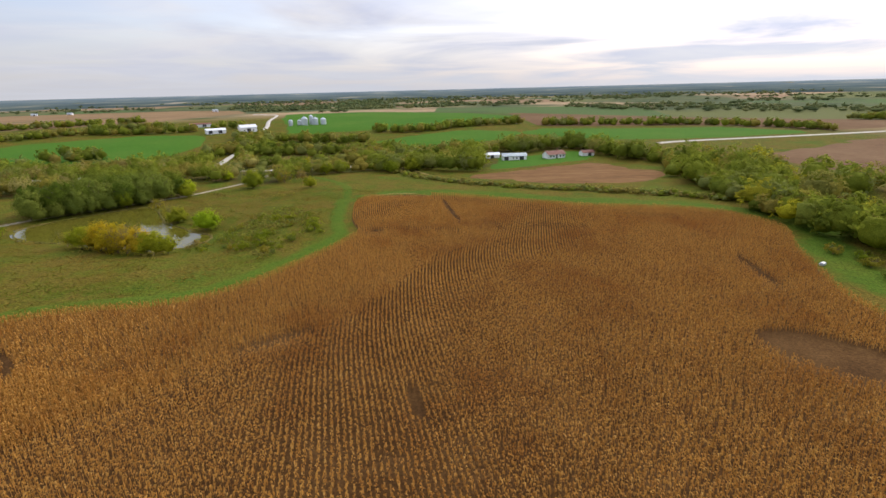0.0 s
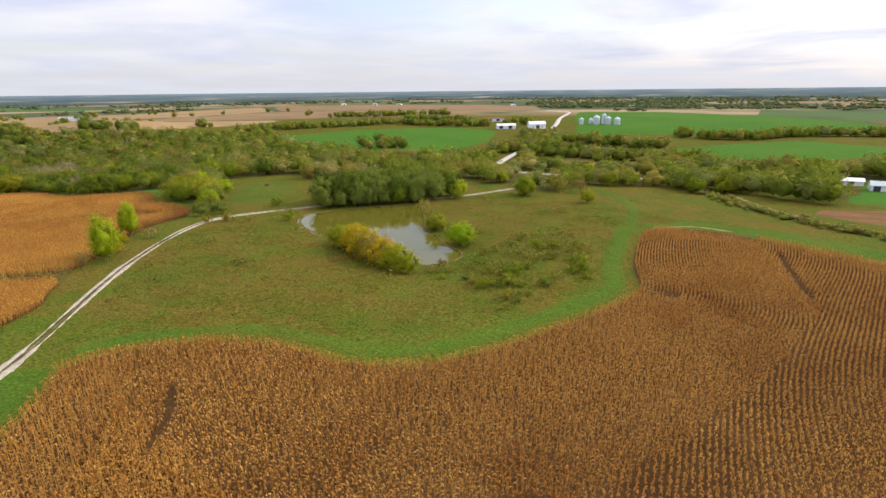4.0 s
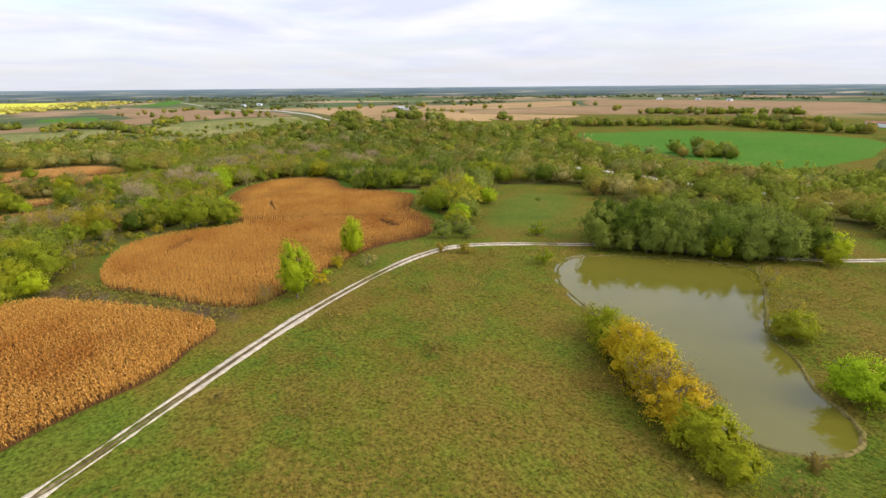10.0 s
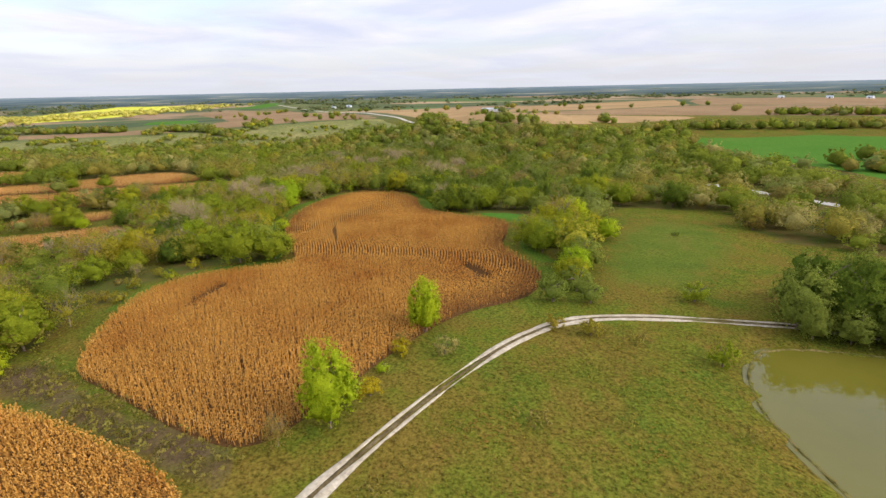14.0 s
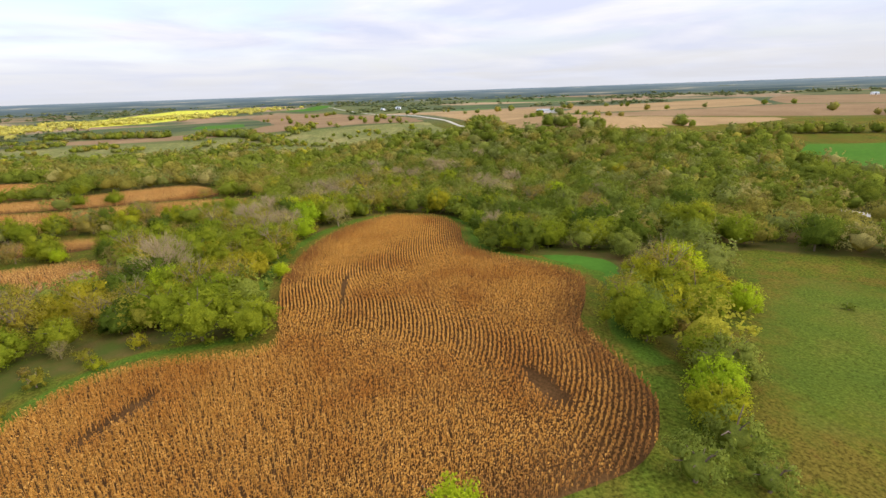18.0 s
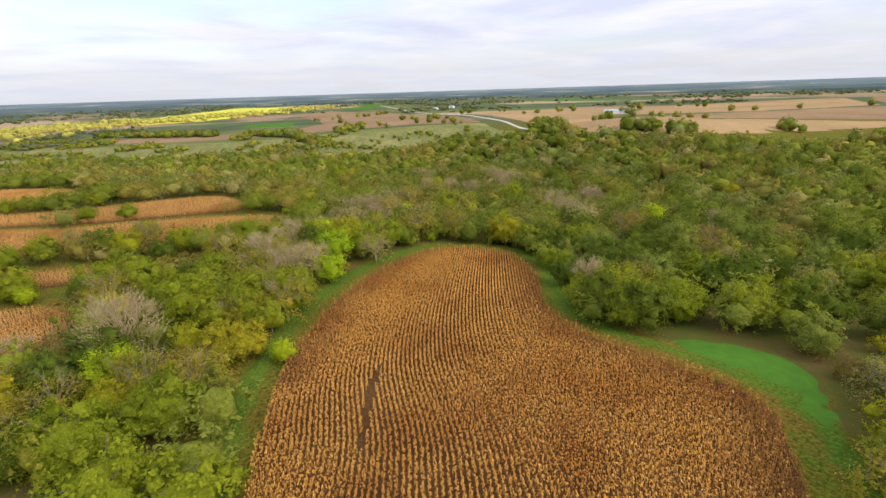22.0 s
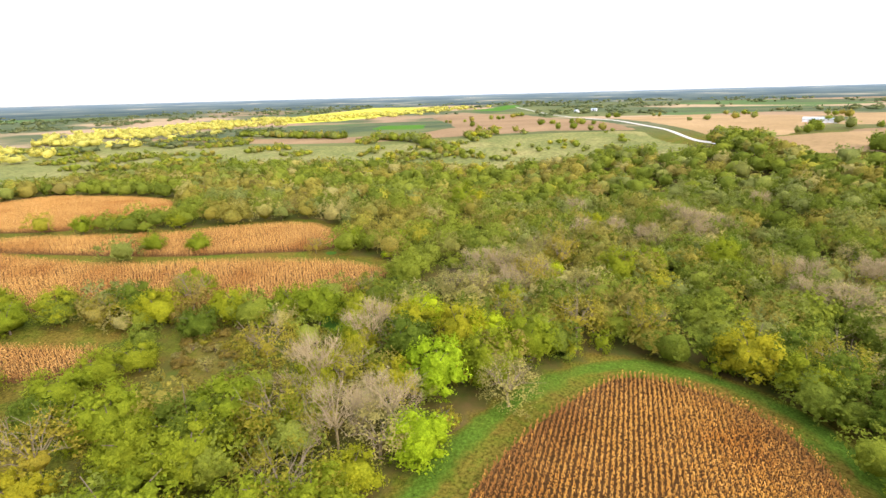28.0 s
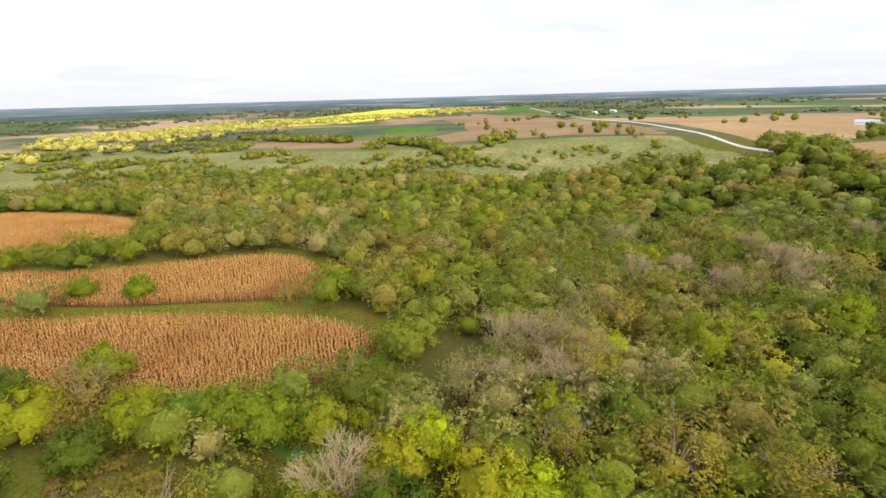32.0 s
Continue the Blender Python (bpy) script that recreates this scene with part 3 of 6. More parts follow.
V, F = [], []
for k, rad in enumerate(rings):
    ang = np.arange(turns) * 2 * np.pi / turns
    px, py = -150 + rad * np.cos(ang), 170 + rad * np.sin(ang)
    bumps = np.array([noise.noise((x / 330, y / 330, 6.0)) for x, y in zip(px, py)])
    V.append(np.c_[px, py, height(px, py) + (3 + 5 * bumps if 0 < k < 8 else -1 if k == 0 else 0.5)])
    if k:
        q = np.arange(turns)
        F.append(np.c_[(k - 1) * turns + q, k * turns + q, k * turns + (q + 1) % turns, (k - 1) * turns + (q + 1) % turns])
tagged(new("backdrop", mesh_of("backdrop", np.concatenate(V), np.concatenate(F), [m], smooth=True)), "wooded hills along the horizon under a painted blue haze glow", "distant hills", "", "structure")

# ---- pond ----
m, n, l, b = material("pond_water", 0.02, 0.65)
r = ramp(n, (0.35, (0.100, 0.092, 0.011)), (0.65, (0.120, 0.106, 0.015)))
l.new(noisy(n, l, 0.05, 4.0).outputs[0], r.inputs[0])
l.new(r.outputs[0], b.inputs["Base Color"])
b.inputs["IOR"].default_value = 1.33
bp = n.new("ShaderNodeBump")
bp.inputs["Strength"].default_value, bp.inputs["Distance"].default_value = 0.02, 0.03
l.new(noisy(n, l, 0.9, 3.0).outputs[0], bp.inputs["Height"])
l.new(bp.outputs[0], b.inputs["Normal"])
MAT["water"] = m
big_pond = POND + (POND - POND.mean(0)) / np.linalg.norm(POND - POND.mean(0), axis=1)[:, None] * 1.5
pond = drape("pond_water", big_pond, MAT["water"], 0, 8.0, "still greenish-brown farm pond mirroring the sky", "pond")
pond.data.vertices.foreach_set("co", np.array([(v.co.x, v.co.y, POND_LEVEL) for v in pond.data.vertices], np.float32).ravel())

closed = np.concatenate([POND, POND[:1]])
ribbon("pond_bank", closed, 1.15, MAT["bank"], 0.07, "narrow bank of tan mud and straw round the pond", "bank", wander=0.2)

# ---- fields ----
BARE_A = smooth_ring([(52, 96), (60, 98), (70, 90), (75, 82), (64, 79), (54, 86)], 2.0)
MEADOW = smooth_ring([(-203, 188), (-214, 197), (-237, 220), (-243, 240), (-230, 252), (-209, 249), (-190, 228), (-180, 206), (-184, 184)], 3.0)
for ring, soil_label in ((CORN_A, "brown soil under the large corn field"), (CORN_B, "brown soil under the hilltop corn field"), (CORN_C, "brown soil under the small corn field"),
                         (CORN_D, "soil under a strip of ripe corn"), (CORN_E, "soil under a strip of ripe corn"), (CORN_F, "soil under a strip of ripe corn"), (CORN_G, "soil under a patch of ripe corn"), (CORN_H, "soil under a patch of ripe corn")):
    drape("field_soil", ring, MAT["litter"], 0.06, 7.0, soil_label, "field", sink=False)
drape("weedy_gap", smooth_ring([(-158, 107), (-150, 113), (-145, 108), (-158, 94), (-171, 80), (-182, 70), (-192, 74), (-184, 83), (-172, 91)], 2.0), MAT["weedy_turf"], 0.07, 3.0, "dark dry weeds between two corn fields", "weeds")
drape("meadow_grass", MEADOW, MAT["meadow"], 0.05, 7.0, "short green meadow grass beside the woods", "meadow")
PASTURE = smooth_ring([(-147, 398), (-142, 430), (-124, 455), (-85, 458), (-70, 446), (-80, 420), (-96, 384), (-123, 382)], 4.0)
BRAMBLE = smooth_ring([(-362, 56), (-363, 72), (-352, 79), (-344, 72), (-348, 60)], 2.0)
def straight(points, step):
    """A ring with straight sides through the points."""
    p = np.array(points, float)
    out = []
    for a, b in zip(p, np.roll(p, -1, axis=0)):
        m = max(2, int(np.linalg.norm(b - a) / step))
        out.append(a + (b - a) * (np.arange(m) / m)[:, None])
    return np.concatenate(out)


FIELDS = [
    ("hay_field", "hay", [(-470, 440), (-415, 526), (-330, 575), (-254, 574), (-221, 496), (-222, 412), (-262, 388), (-295, 400), (-340, 400), (-405, 415)], "bright green hay field on the far slope"),
    ("hay_field", "hay", [(-168, 560), (-190, 640), (-235, 770), (-262, 893), (-129, 930), (41, 860), (120, 760), (28, 655), (-85, 598)], "bright green hay field beside the grain bins"),
    ("hay_field", "hay", [(-114, 466), (-39, 549), (24, 600), (90, 570), (60, 510), (17, 483), (-85, 462)], "bright green hay field above the creek"),
    ("bean_field", "red", [(-17, 343), (1, 322), (25, 330), (60, 349), (97, 367), (116, 350), (128, 310), (118, 262), (66, 256), (50, 265), (28, 286), (4, 302), (-10, 325)], "reddish-brown ripe bean field by the farmstead"),
    ("stubble_field", "tilled", [(96, 870), (313, 740), (485, 640), (560, 560), (380, 525), (317, 600), (109, 622)], "brown stubble field in the distance"),
    ("stubble_field", "tilled", [(200, 369), (342, 455), (460, 490), (520, 350), (260, 240), (205, 300)], "brown stubble field beyond the tree line"),
    ("hay_field", "hay", [(110, 604), (300, 585), (370, 512), (220, 482), (130, 490), (70, 560)], "green hay field along the gravel road"),
    ("stubble_field", "stubble", [(-640, 330), (-700, 460), (-560, 640), (-420, 740), (-380, 1000), (-560, 1000), (-800, 760), (-760, 400)], "tan stubble field on the ridge"),
    ("ripe_field", "tan", [(-548, 268), (-524, 300), (-502, 334), (-520, 386), (-547, 450), (-562, 515), (-585, 585), (-688, 466), (-632, 338), (-642, 280), (-610, 266)], "tan ripe crop field above the woods"),
    ("ripe_field", "tan", [(-650, 275), (-780, 280), (-880, 270), (-1150, 255), (-1250, 420), (-1100, 520), (-900, 470), (-790, 390), (-700, 330)], "tan ripe crop field beside the gravel road"),
    ("stubble_field", "stubble", [(-800, 240), (-885, 238), (-1150, 205), (-1480, 110), (-1500, -60), (-1369, -74), (-1125, 0), (-975, 30), (-890, 0), (-872, -90), (-895, -230), (-925, -385), (-850, -370), (-838, -240), (-806, -120), (-800, -30), (-822, 60), (-835, 160)], "brown stubble field below the road"),
    ("hay_field", "hay", [(-1010, -100), (-950, -5), (-1109, -30), (-1120, -115)], "green hay strip among brown fields"),
    ("yellow_field", "gold", [(-1247, -358), (-1318, -257), (-1747, -150), (-2148, -219), (-2184, -445), (-1523, -469)], "field on the far slope, coloured yellow-green as if sunlit"),
    ("stubble_field", "stubble", [(-384, 1012), (-420, 1150), (-540, 1420), (-760, 1560), (-1150, 1420), (-1230, 1150), (-960, 880), (-815, 775), (-565, 1012)], "tan stubble field on the far ridge"),
    ("ripe_field", "tan", [(-1120, 535), (-920, 490), (-800, 410), (-780, 560), (-815, 760), (-965, 865), (-1120, 980)], "tan ripe crop field on the far ridge"),
    ("hay_field", "hay", [(-1700, -30), (-2000, 20), (-2300, 70), (-2050, 110), (-1680, 60)], "light green field on the far hill"),
]
for name, mat, pts, label in FIELDS:
    ring = straight(pts, 12.0)
    drape(name, ring, MAT[mat], 0.5 if abs(pts[0][0]) > 400 or pts[0][1] > 420 else 0.12, 22.0, label, "field")

drape("lawn", smooth_ring([(26, 342), (36, 388), (40, 410), (63, 408), (101, 425), (112, 400), (100, 372), (85, 366), (59, 352)], 4.0), MAT["hay"], 0.11, 8.0, "mown green lawn round the farmhouse", "lawn")
drape("pasture_grass", smooth_ring([(-714, -403), (-838, -444), (-830, -335), (-790, -189), (-800, -142), (-775, -48), (-790, 29), (-815, 131), (-800, 235), (-740, 242), (-622, 240), (-612, 150), (-660, 50), (-650, -38), (-622, -78), (-680, -155), (-660, -205), (-590, -195), (-552, -215), (-580, -300), (-640, -372)], 12.0),
      MAT["pale_grass"], 0.3, 16.0, "pale grazed grass on rolling pasture, lifted further for haze", "pasture")

# grass headlands beside the corn
mown_line = NW_EDGE[4:-2]
ribbon("grass_headland", mown_line[::3], 8.0, MAT["mown"], 0.07, shift=-5.3, label= "mown bright green strip along the corn", category="grass", wander=0.12)
ribbon("grass_headland", smooth_ring([(-100, 84), (-92, 75), (-84, 62), (-76, 45), (-66, 10)], 2.0, False), 20.0, MAT["mown"], 0.075, "green grass strip between trail and corn", "grass", wander=0.3)
ribbon("grass_headland", smooth_ring([(-40, 240), (-20, 250), (15, 240), (52, 219), (90, 207), (110, 190), (112, 165), (101, 145), (95, 120), (96, 95), (108, 60)], 2.0, False), 20.0, MAT["mown"], 0.07, "green grass strip round the corn", "grass", wander=0.3)
ribbon("grass_headland", smooth_ring([(-213, 81), (-226, 83), (-236, 92), (-237, 107), (-240, 113), (-255, 112), (-280, 111), (-308, 115), (-335, 126), (-352, 139), (-359, 152), (-356, 166), (-343, 177),
                                      (-318, 178), (-296, 174), (-282, 176), (-267, 186), (-252, 194), (-236, 189), (-222, 182), (-208, 182)], 2.0, False), 6.5, MAT["mown"], 0.075,
       "green grass edge between corn and woods", "grass", wander=0.3)

ribbon("grass_path", smooth_ring([(-45, 220), (-44, 234), (-46, 252), (-50, 272), (-59, 293), (-69, 308), (-80, 322)], 2.0, False), 6.5, MAT["mown"], 0.072, "mown green path through rough grass", "grass", wander=0.15)
drape("brown_pasture", PASTURE, MAT["dry_turf"], 0.1, 8.0, "brownish grazed pasture beyond the creek", "pasture")
for ring in ([(-376, 82), (-381, 86), (-379, 95), (-373, 99), (-367, 93), (-368, 85)], [(-382, 58), (-384, 65), (-377, 70), (-372, 66), (-376, 60)]):
    drape("lush_grass", smooth_ring(ring, 1.0), MAT["hay"], 0.12, 1.5, "bright lush green grass in a small glade", "grass")
drape("bramble_patch", BRAMBLE, MAT["dry_turf"], 0.08, 4.0, "dry brown brambles in a glade", "brambles")

for cx, cy, rx, ry in ((-373, 91, 5, 4.5), (-379, 61, 3, 3.5), (-415, -20, 3.5, 7), (-436, -20, 3, 8), (-424, 66, 4, 4)):
    drape("grass_patch", smooth_ring([(cx + rx * math.cos(k * math.pi / 4), cy + ry * math.sin(k * math.pi / 4)) for k in range(8)], 2.0), MAT["hay"], 0.09, 4.0, "bright green patch of fresh grass", "grass")

ribbon("dry_grass_fringe", smooth_ring([(-36, 237), (-25, 246), (-13, 245)], 2.0, False), 1.8, MAT["straw"], 0.09, "tan dry grass fringe at the end of the corn rows", "grass", wander=0.4)
ribbon("field_track", smooth_ring([(-20, 350), (-16, 338), (-11, 326), (-4, 311), (4, 298), (14, 286)], 2.0, False), 2.2, MAT["straw"], 0.16, "sandy track along the bean field", "track", wander=0.25)

# ---- farm trail and roads ----
TRAIL = smooth_ring([(-52, -70), (-60, -20), (-68, 25), (-78, 52), (-97, 75), (-108, 87), (-121, 99), (-133, 110), (-145, 122), (-157, 136), (-167, 150), (-172, 160), (-174, 167), (-174, 175), (-171.5, 185), (-168.5, 193), (-164, 203), (-159.5, 211), (-150, 222.5), (-134, 240), (-122, 260), (-113, 286), (-108, 310), (-110, 340)], 1.5, False)
trail = tagged(new("farm_trail"), "two-track white gravel farm trail curving past the pond", "trail", "", "structure")
for s in (-0.8, 0.8):
    ribbon("wheel_track", TRAIL, 1.0, MAT["track"], 0.12, "", wander=0.75, shift=s, parent=trail, kind="")
ribbon("trail_middle", TRAIL, 0.95, MAT["trail_soil"], 0.10, "brown grassy middle strip", wander=0.25, parent=trail, kind="")
ROAD = smooth_ring([(-330, 930), (-300, 900), (-268, 860), (-238, 730), (-215, 650), (-195, 560), (-180, 470), (-172, 420), (-160, 375), (-140, 352)], 5.0, False)
ROAD_W = smooth_ring([(-60, 380), (-100, 360), (-140, 350), (-180, 335), (-220, 321), (-250, 316), (-290, 311), (-350, 302), (-440, 280), (-530, 258), (-600, 256), (-667, 258), (-787, 264), (-885, 252), (-1150, 230), (-1450, 172), (-2000, 90)], 5.0, False)
ribbon("road_north", ROAD, 5.5, MAT["gravel"], 0.55, "pale gravel country road climbing between hay fields", "road", wander=0.08, crown=0.1)
ribbon("road_west", ROAD_W, 4.0, MAT["gravel"], 0.45, "pale gravel country road through the woods", "road", wander=0.08, crown=0.1)
ribbon("road_east", smooth_ring([(180, 455), (225, 470), (420, 505), (640, 540), (900, 560)], 6.0, False), 7.0, MAT["gravel"], 0.5, "pale gravel country road in the distance", "road", wander=0.08)


# ---- standing corn ----
def corn_material(name, dull, mid, light, tip):
    m, n, l, b = material(name, 0.85, 0.04)
    isl = ramp(n, (0.0, dull), (0.4, mid), (0.8, light), (1.0, tip))
    l.new(n.new("ShaderNodeNewGeometry").outputs["Random Per Island"], isl.inputs[0])
    patch = ramp(n, (0.32, (0.763, 0.620, 0.533)), (0.5, (1.0, 1.0, 1.0)), (0.7, (1.1, 1.1, 1.08)))
    l.new(noisy(n, l, 0.05, 5.0, 0.6).outputs[0], patch.inputs[0])
    col = mixed(n, l, 1.0, isl.outputs[0], patch.outputs[0], "MULTIPLY")
    # stalks and the withered outer rows are a redder brown
    at = n.new("ShaderNodeAttribute")
    at.attribute_name = "tint"
    col = mixed(n, l, at.outputs["Fac"], col, (0.20, 0.085, 0.026))
    l.new(col, b.inputs["Base Color"])
    tr = n.new("ShaderNodeBsdfTranslucent")
    l.new(col, tr.inputs[0])
    mx = n.new("ShaderNodeMixShader")
    mx.inputs[0].default_value = 0.2
    l.new(b.outputs[0], mx.inputs[1])
    l.new(tr.outputs[0], mx.inputs[2])
    l.new(mx.outputs[0], n["Material Output"].inputs[0])
    return m


MAT["corn"] = corn_material("dry_corn_leaves", (0.43, 0.205, 0.036), (0.54, 0.275, 0.050), (0.62, 0.335, 0.068), (0.70, 0.41, 0.105))
MAT["faded_corn"] = corn_material("faded_corn_leaves", (0.45, 0.235, 0.062), (0.55, 0.308, 0.088), (0.63, 0.372, 0.114), (0.71, 0.45, 0.155))
ROW = 0.76


def corn(name, ring, base, offsets, pitch, leaves, label, keep=None, gaps=(), row=ROW, seed=1, tall=2.15, wither=0.0, brown=0.0, leaf="corn"):
    """Rows of dry corn beside a base curve, each plant a stalk of drooping leaves."""
    rng = np.random.default_rng(seed)
    base = np.asarray(base, float)
    tang = np.gradient(base, axis=0)
    for _ in range(6):
        tang[1:-1] = (tang[:-2] + tang[1:-1] + tang[2:]) / 3
    tang /= np.linalg.norm(tang, axis=1)[:, None]
    nrm = np.c_[-tang[:, 1], tang[:, 0]]
    pts, ways = [], []
    for off in np.arange(offsets[0], offsets[1], row):
        line = base + nrm * off
        ln = np.linalg.norm(np.diff(line, axis=0), axis=1)
        fwd = ((line[1:] - line[:-1]) * tang[:-1]).sum(1) > 0.05
        s = np.r_[0, np.cumsum(np.where(fwd, ln, 0))]
        if s[-1] < 2:
            continue
        u = np.arange(rng.uniform(0, pitch), s[-1], pitch)
        u = u + rng.uniform(-0.22, 0.22, len(u))
        keepx = np.r_[True, fwd]
        pts.append(np.c_[np.interp(u, s[keepx], line[keepx, 0]), np.interp(u, s[keepx], line[keepx, 1])])
        ways.append(np.c_[np.interp(u, s, tang[:, 0]), np.interp(u, s, tang[:, 1])])
    p, w = np.concatenate(pts), np.concatenate(ways)
    ok = inside(ring, p[:, 0], p[:, 1])
    if keep is not None:
        ok &= keep(p[:, 0], p[:, 1])
    for g in gaps:
        ok &= ~inside(g, p[:, 0], p[:, 1])
    ok &= rng.random(len(p)) > 0.03
    p, w = p[ok] + rng.normal(0, 0.04, (ok.sum(), 2)), w[ok]
    n = len(p)
    z = height(p[:, 0], p[:, 1])
    tall = tall * rng.uniform(0.85, 1.08, n)
    V, F = [], []
    edge = reach(ring[::2], p[:, 0], p[:, 1])
    withered = np.maximum(np.clip(1.15 - edge / wither, 0, 1) * 0.8 * (rng.random(n) < 0.88) * ((p[:, 1] > 140) | (p[:, 0] < -265)) if wither else 0.0, brown * rng.uniform(0.5, 1.5, n))
    tall = tall * (1 - 0.2 * withered)
    T = []
    # leaves: kites that start on the stalk, arch out and hang
    for k in range(leaves):
        a = rng.uniform(0, 2 * np.pi, n)
        d = w * np.cos(a)[:, None] + np.c_[-w[:, 1], w[:, 0]] * (0.55 * np.sin(a))[:, None]
        side = np.c_[-d[:, 1], d[:, 0]] / np.linalg.norm(d, axis=1)[:, None]
        top = tall * (0.28 + 0.64 * (k + rng.random(n)) / leaves)
        ln = rng.uniform(0.34, 0.62, n)
        wd = rng.uniform(0.075, 0.125, n)
        root_p = np.c_[p, z + top]
        mid = root_p + np.c_[d * (ln * 0.55)[:, None], rng.uniform(0.06, 0.2, n)]
        tip = root_p + np.c_[d * ln[:, None], rng.uniform(-0.4, 0.0, n)]
        off = np.c_[side * wd[:, None], np.zeros(n)]
        V += [root_p, mid + off, tip, mid - off]
        T += [withered] * 4
    # stalk
    lean = rng.normal(0, 0.08, (n, 2))
    s = w * 0.05
    V += [np.c_[p - s, z + 0.1], np.c_[p + s, z + 0.1], np.c_[p + lean + s * 0.5, z + tall * 0.88], np.c_[p + lean - s * 0.5, z + tall * 0.88]]
    T += [np.maximum(withered, 0.3)] * 4
    V, T = np.stack(V, 1).reshape(-1, 3), np.stack(T, 1).ravel()
    F = np.arange(len(V)).reshape(-1, 4)
    return tagged(new(name, mesh_of(name, V, F, [MAT[leaf]], T)), label, "corn", "", "stuff")


SPLIT = smooth_ring([(-75, 45), (-50, 70), (-34, 89), (-20, 102), (-8, 128), (0, 153), (5, 180), (-4, 218), (-8, 250)], 2.0, False)


def west_of_split(x, y):
    return x < np.interp(y, SPLIT[:, 1], SPLIT[:, 0])


SCARS = [smooth_ring([(-1.6, 218), (-0.4, 218), (1.5, 205), (4.6, 181), (3.4, 181), (0.4, 200)], 1.0), smooth_ring([(10.5, 181), (11.5, 181), (18.6, 169), (17.4, 168.6)], 1.0),
         smooth_ring([(-75.5, 91.5), (-74.5, 92), (-68, 87.5), (-64, 82), (-65.2, 81.6), (-69.2, 86.4)], 1.0), smooth_ring([(-34.2, 89.2), (-28.4, 93.0), (-23.4, 98.2), (-24.8, 99.4), (-29.8, 94.8), (-35.2, 90.8)], 1.0),
         smooth_ring([(65, 187), (77, 182), (76.6, 180.2), (64.6, 185.2)], 1.0), smooth_ring([(24, 175.2), (42.5, 170.4), (42.5, 168.6), (24, 173.4)], 1.0), smooth_ring([(74.4, 139), (72.4, 138.6), (69.8, 119.6), (71.8, 119.4)], 1.0),
         smooth_ring([(-209, 96), (-206, 96.5), (-216, 103), (-219.5, 101.5)], 1.0),
         smooth_ring([(-212, 159), (-202, 159.5), (-200, 163), (-209, 161.5)], 1.0), smooth_ring([(-246, 131.2), (-262, 130.8), (-270, 133.4), (-262, 132.4)], 1.0),
         smooth_ring([(-22, 166), (-19, 168), (-21, 171), (-25, 169)], 1.0), smooth_ring([(-4.4, 72), (-3, 73), (-5, 80), (-6.4, 79)], 1.0)]
corn("corn", CORN_A, np.concatenate([NW_EDGE, NW_EDGE[-1] + (NW_EDGE[-1] - NW_EDGE[-3]) * np.arange(1, 25)[:, None]]), (-1, 110), 0.62, 4, "standing dry golden-brown corn in curved rows", lambda x, y: west_of_split(x, y) & (y > 40), SCARS, seed=2, brown=0.36)
corn("corn", CORN_A, smooth_ring([(18, -20), (2, 60), (-6, 100), (-8, 140), (-2, 180), (4, 215), (4, 250)], 2.0, False), (-115, 100), 0.62, 4, "standing dry golden-brown corn in long straight rows",
     lambda x, y: ~west_of_split(x, y) & (y > 38), SCARS + [BARE_A], seed=3, brown=0.37)
corn("corn", CORN_A, smooth_ring([(-10, 40), (0, 0), (8, -50)], 2.0, False), (-90, 90), 1.9, 3, "standing dry golden-brown corn in long straight rows", lambda x, y: y < 39, SCARS, seed=12, brown=0.3)
AXIS_B = smooth_ring([(-186, 60), (-190, 84), (-197, 106), (-207, 126), (-222, 139), (-245, 142), (-270, 140), (-300, 143), (-350, 152), (-385, 158)], 2.0, False)
corn("corn", CORN_B, AXIS_B, (-75, 60), 0.52, 4, "standing dry golden-brown corn on a low hill", None, SCARS, seed=4, wither=10.0, brown=0.16)
corn("corn", CORN_C, smooth_ring([(-170, 10), (-150, 45), (-128, 85), (-118, 120)], 2.0, False), (-75, 60), 0.42, 6, "standing dry golden-brown corn beside the trail", None, SCARS, seed=5, brown=0.14)
AXIS_D = smooth_ring([(-360, -160), (-362, -70), (-372, 0), (-382, 50), (-395, 110)], 2.0, False)
for ring, seed in ((CORN_D, 6), (CORN_E, 7), (CORN_F, 8), (CORN_G, 9), (CORN_H, 10)):
    corn("corn", ring, AXIS_D, (-115, 190), 0.85, 4, "standing dry faded tan corn on a contour strip", seed=seed, wither=3.0, leaf="faded_corn")


# ---- trees ----
def lobed(rng, wide, high, low, count):
    """Centres and radii of a crown's lobes, spread over a ragged dome from low to low + high."""
    c, r = [], []
    for k in range(count):
        a, up = k * 2.39996 + rng.uniform(-0.5, 0.5), -0.5 + 1.45 * (k + rng.uniform(0.1, 0.9)) / count
        girth = wide * 0.74 * np.sqrt(max(0.05, 1 - min(up, 0.97) ** 2)) * rng.uniform(0.7, 1.1)
        c.append((girth * np.cos(a), girth * np.sin(a), low + high * (0.40 + 0.42 * up * rng.uniform(0.8, 1.1))))
        size = rng.uniform(0.7, 1.25)
        r.append((wide * 0.27 * size, high * 0.16 * size))
    return np.array(c), np.array(r)


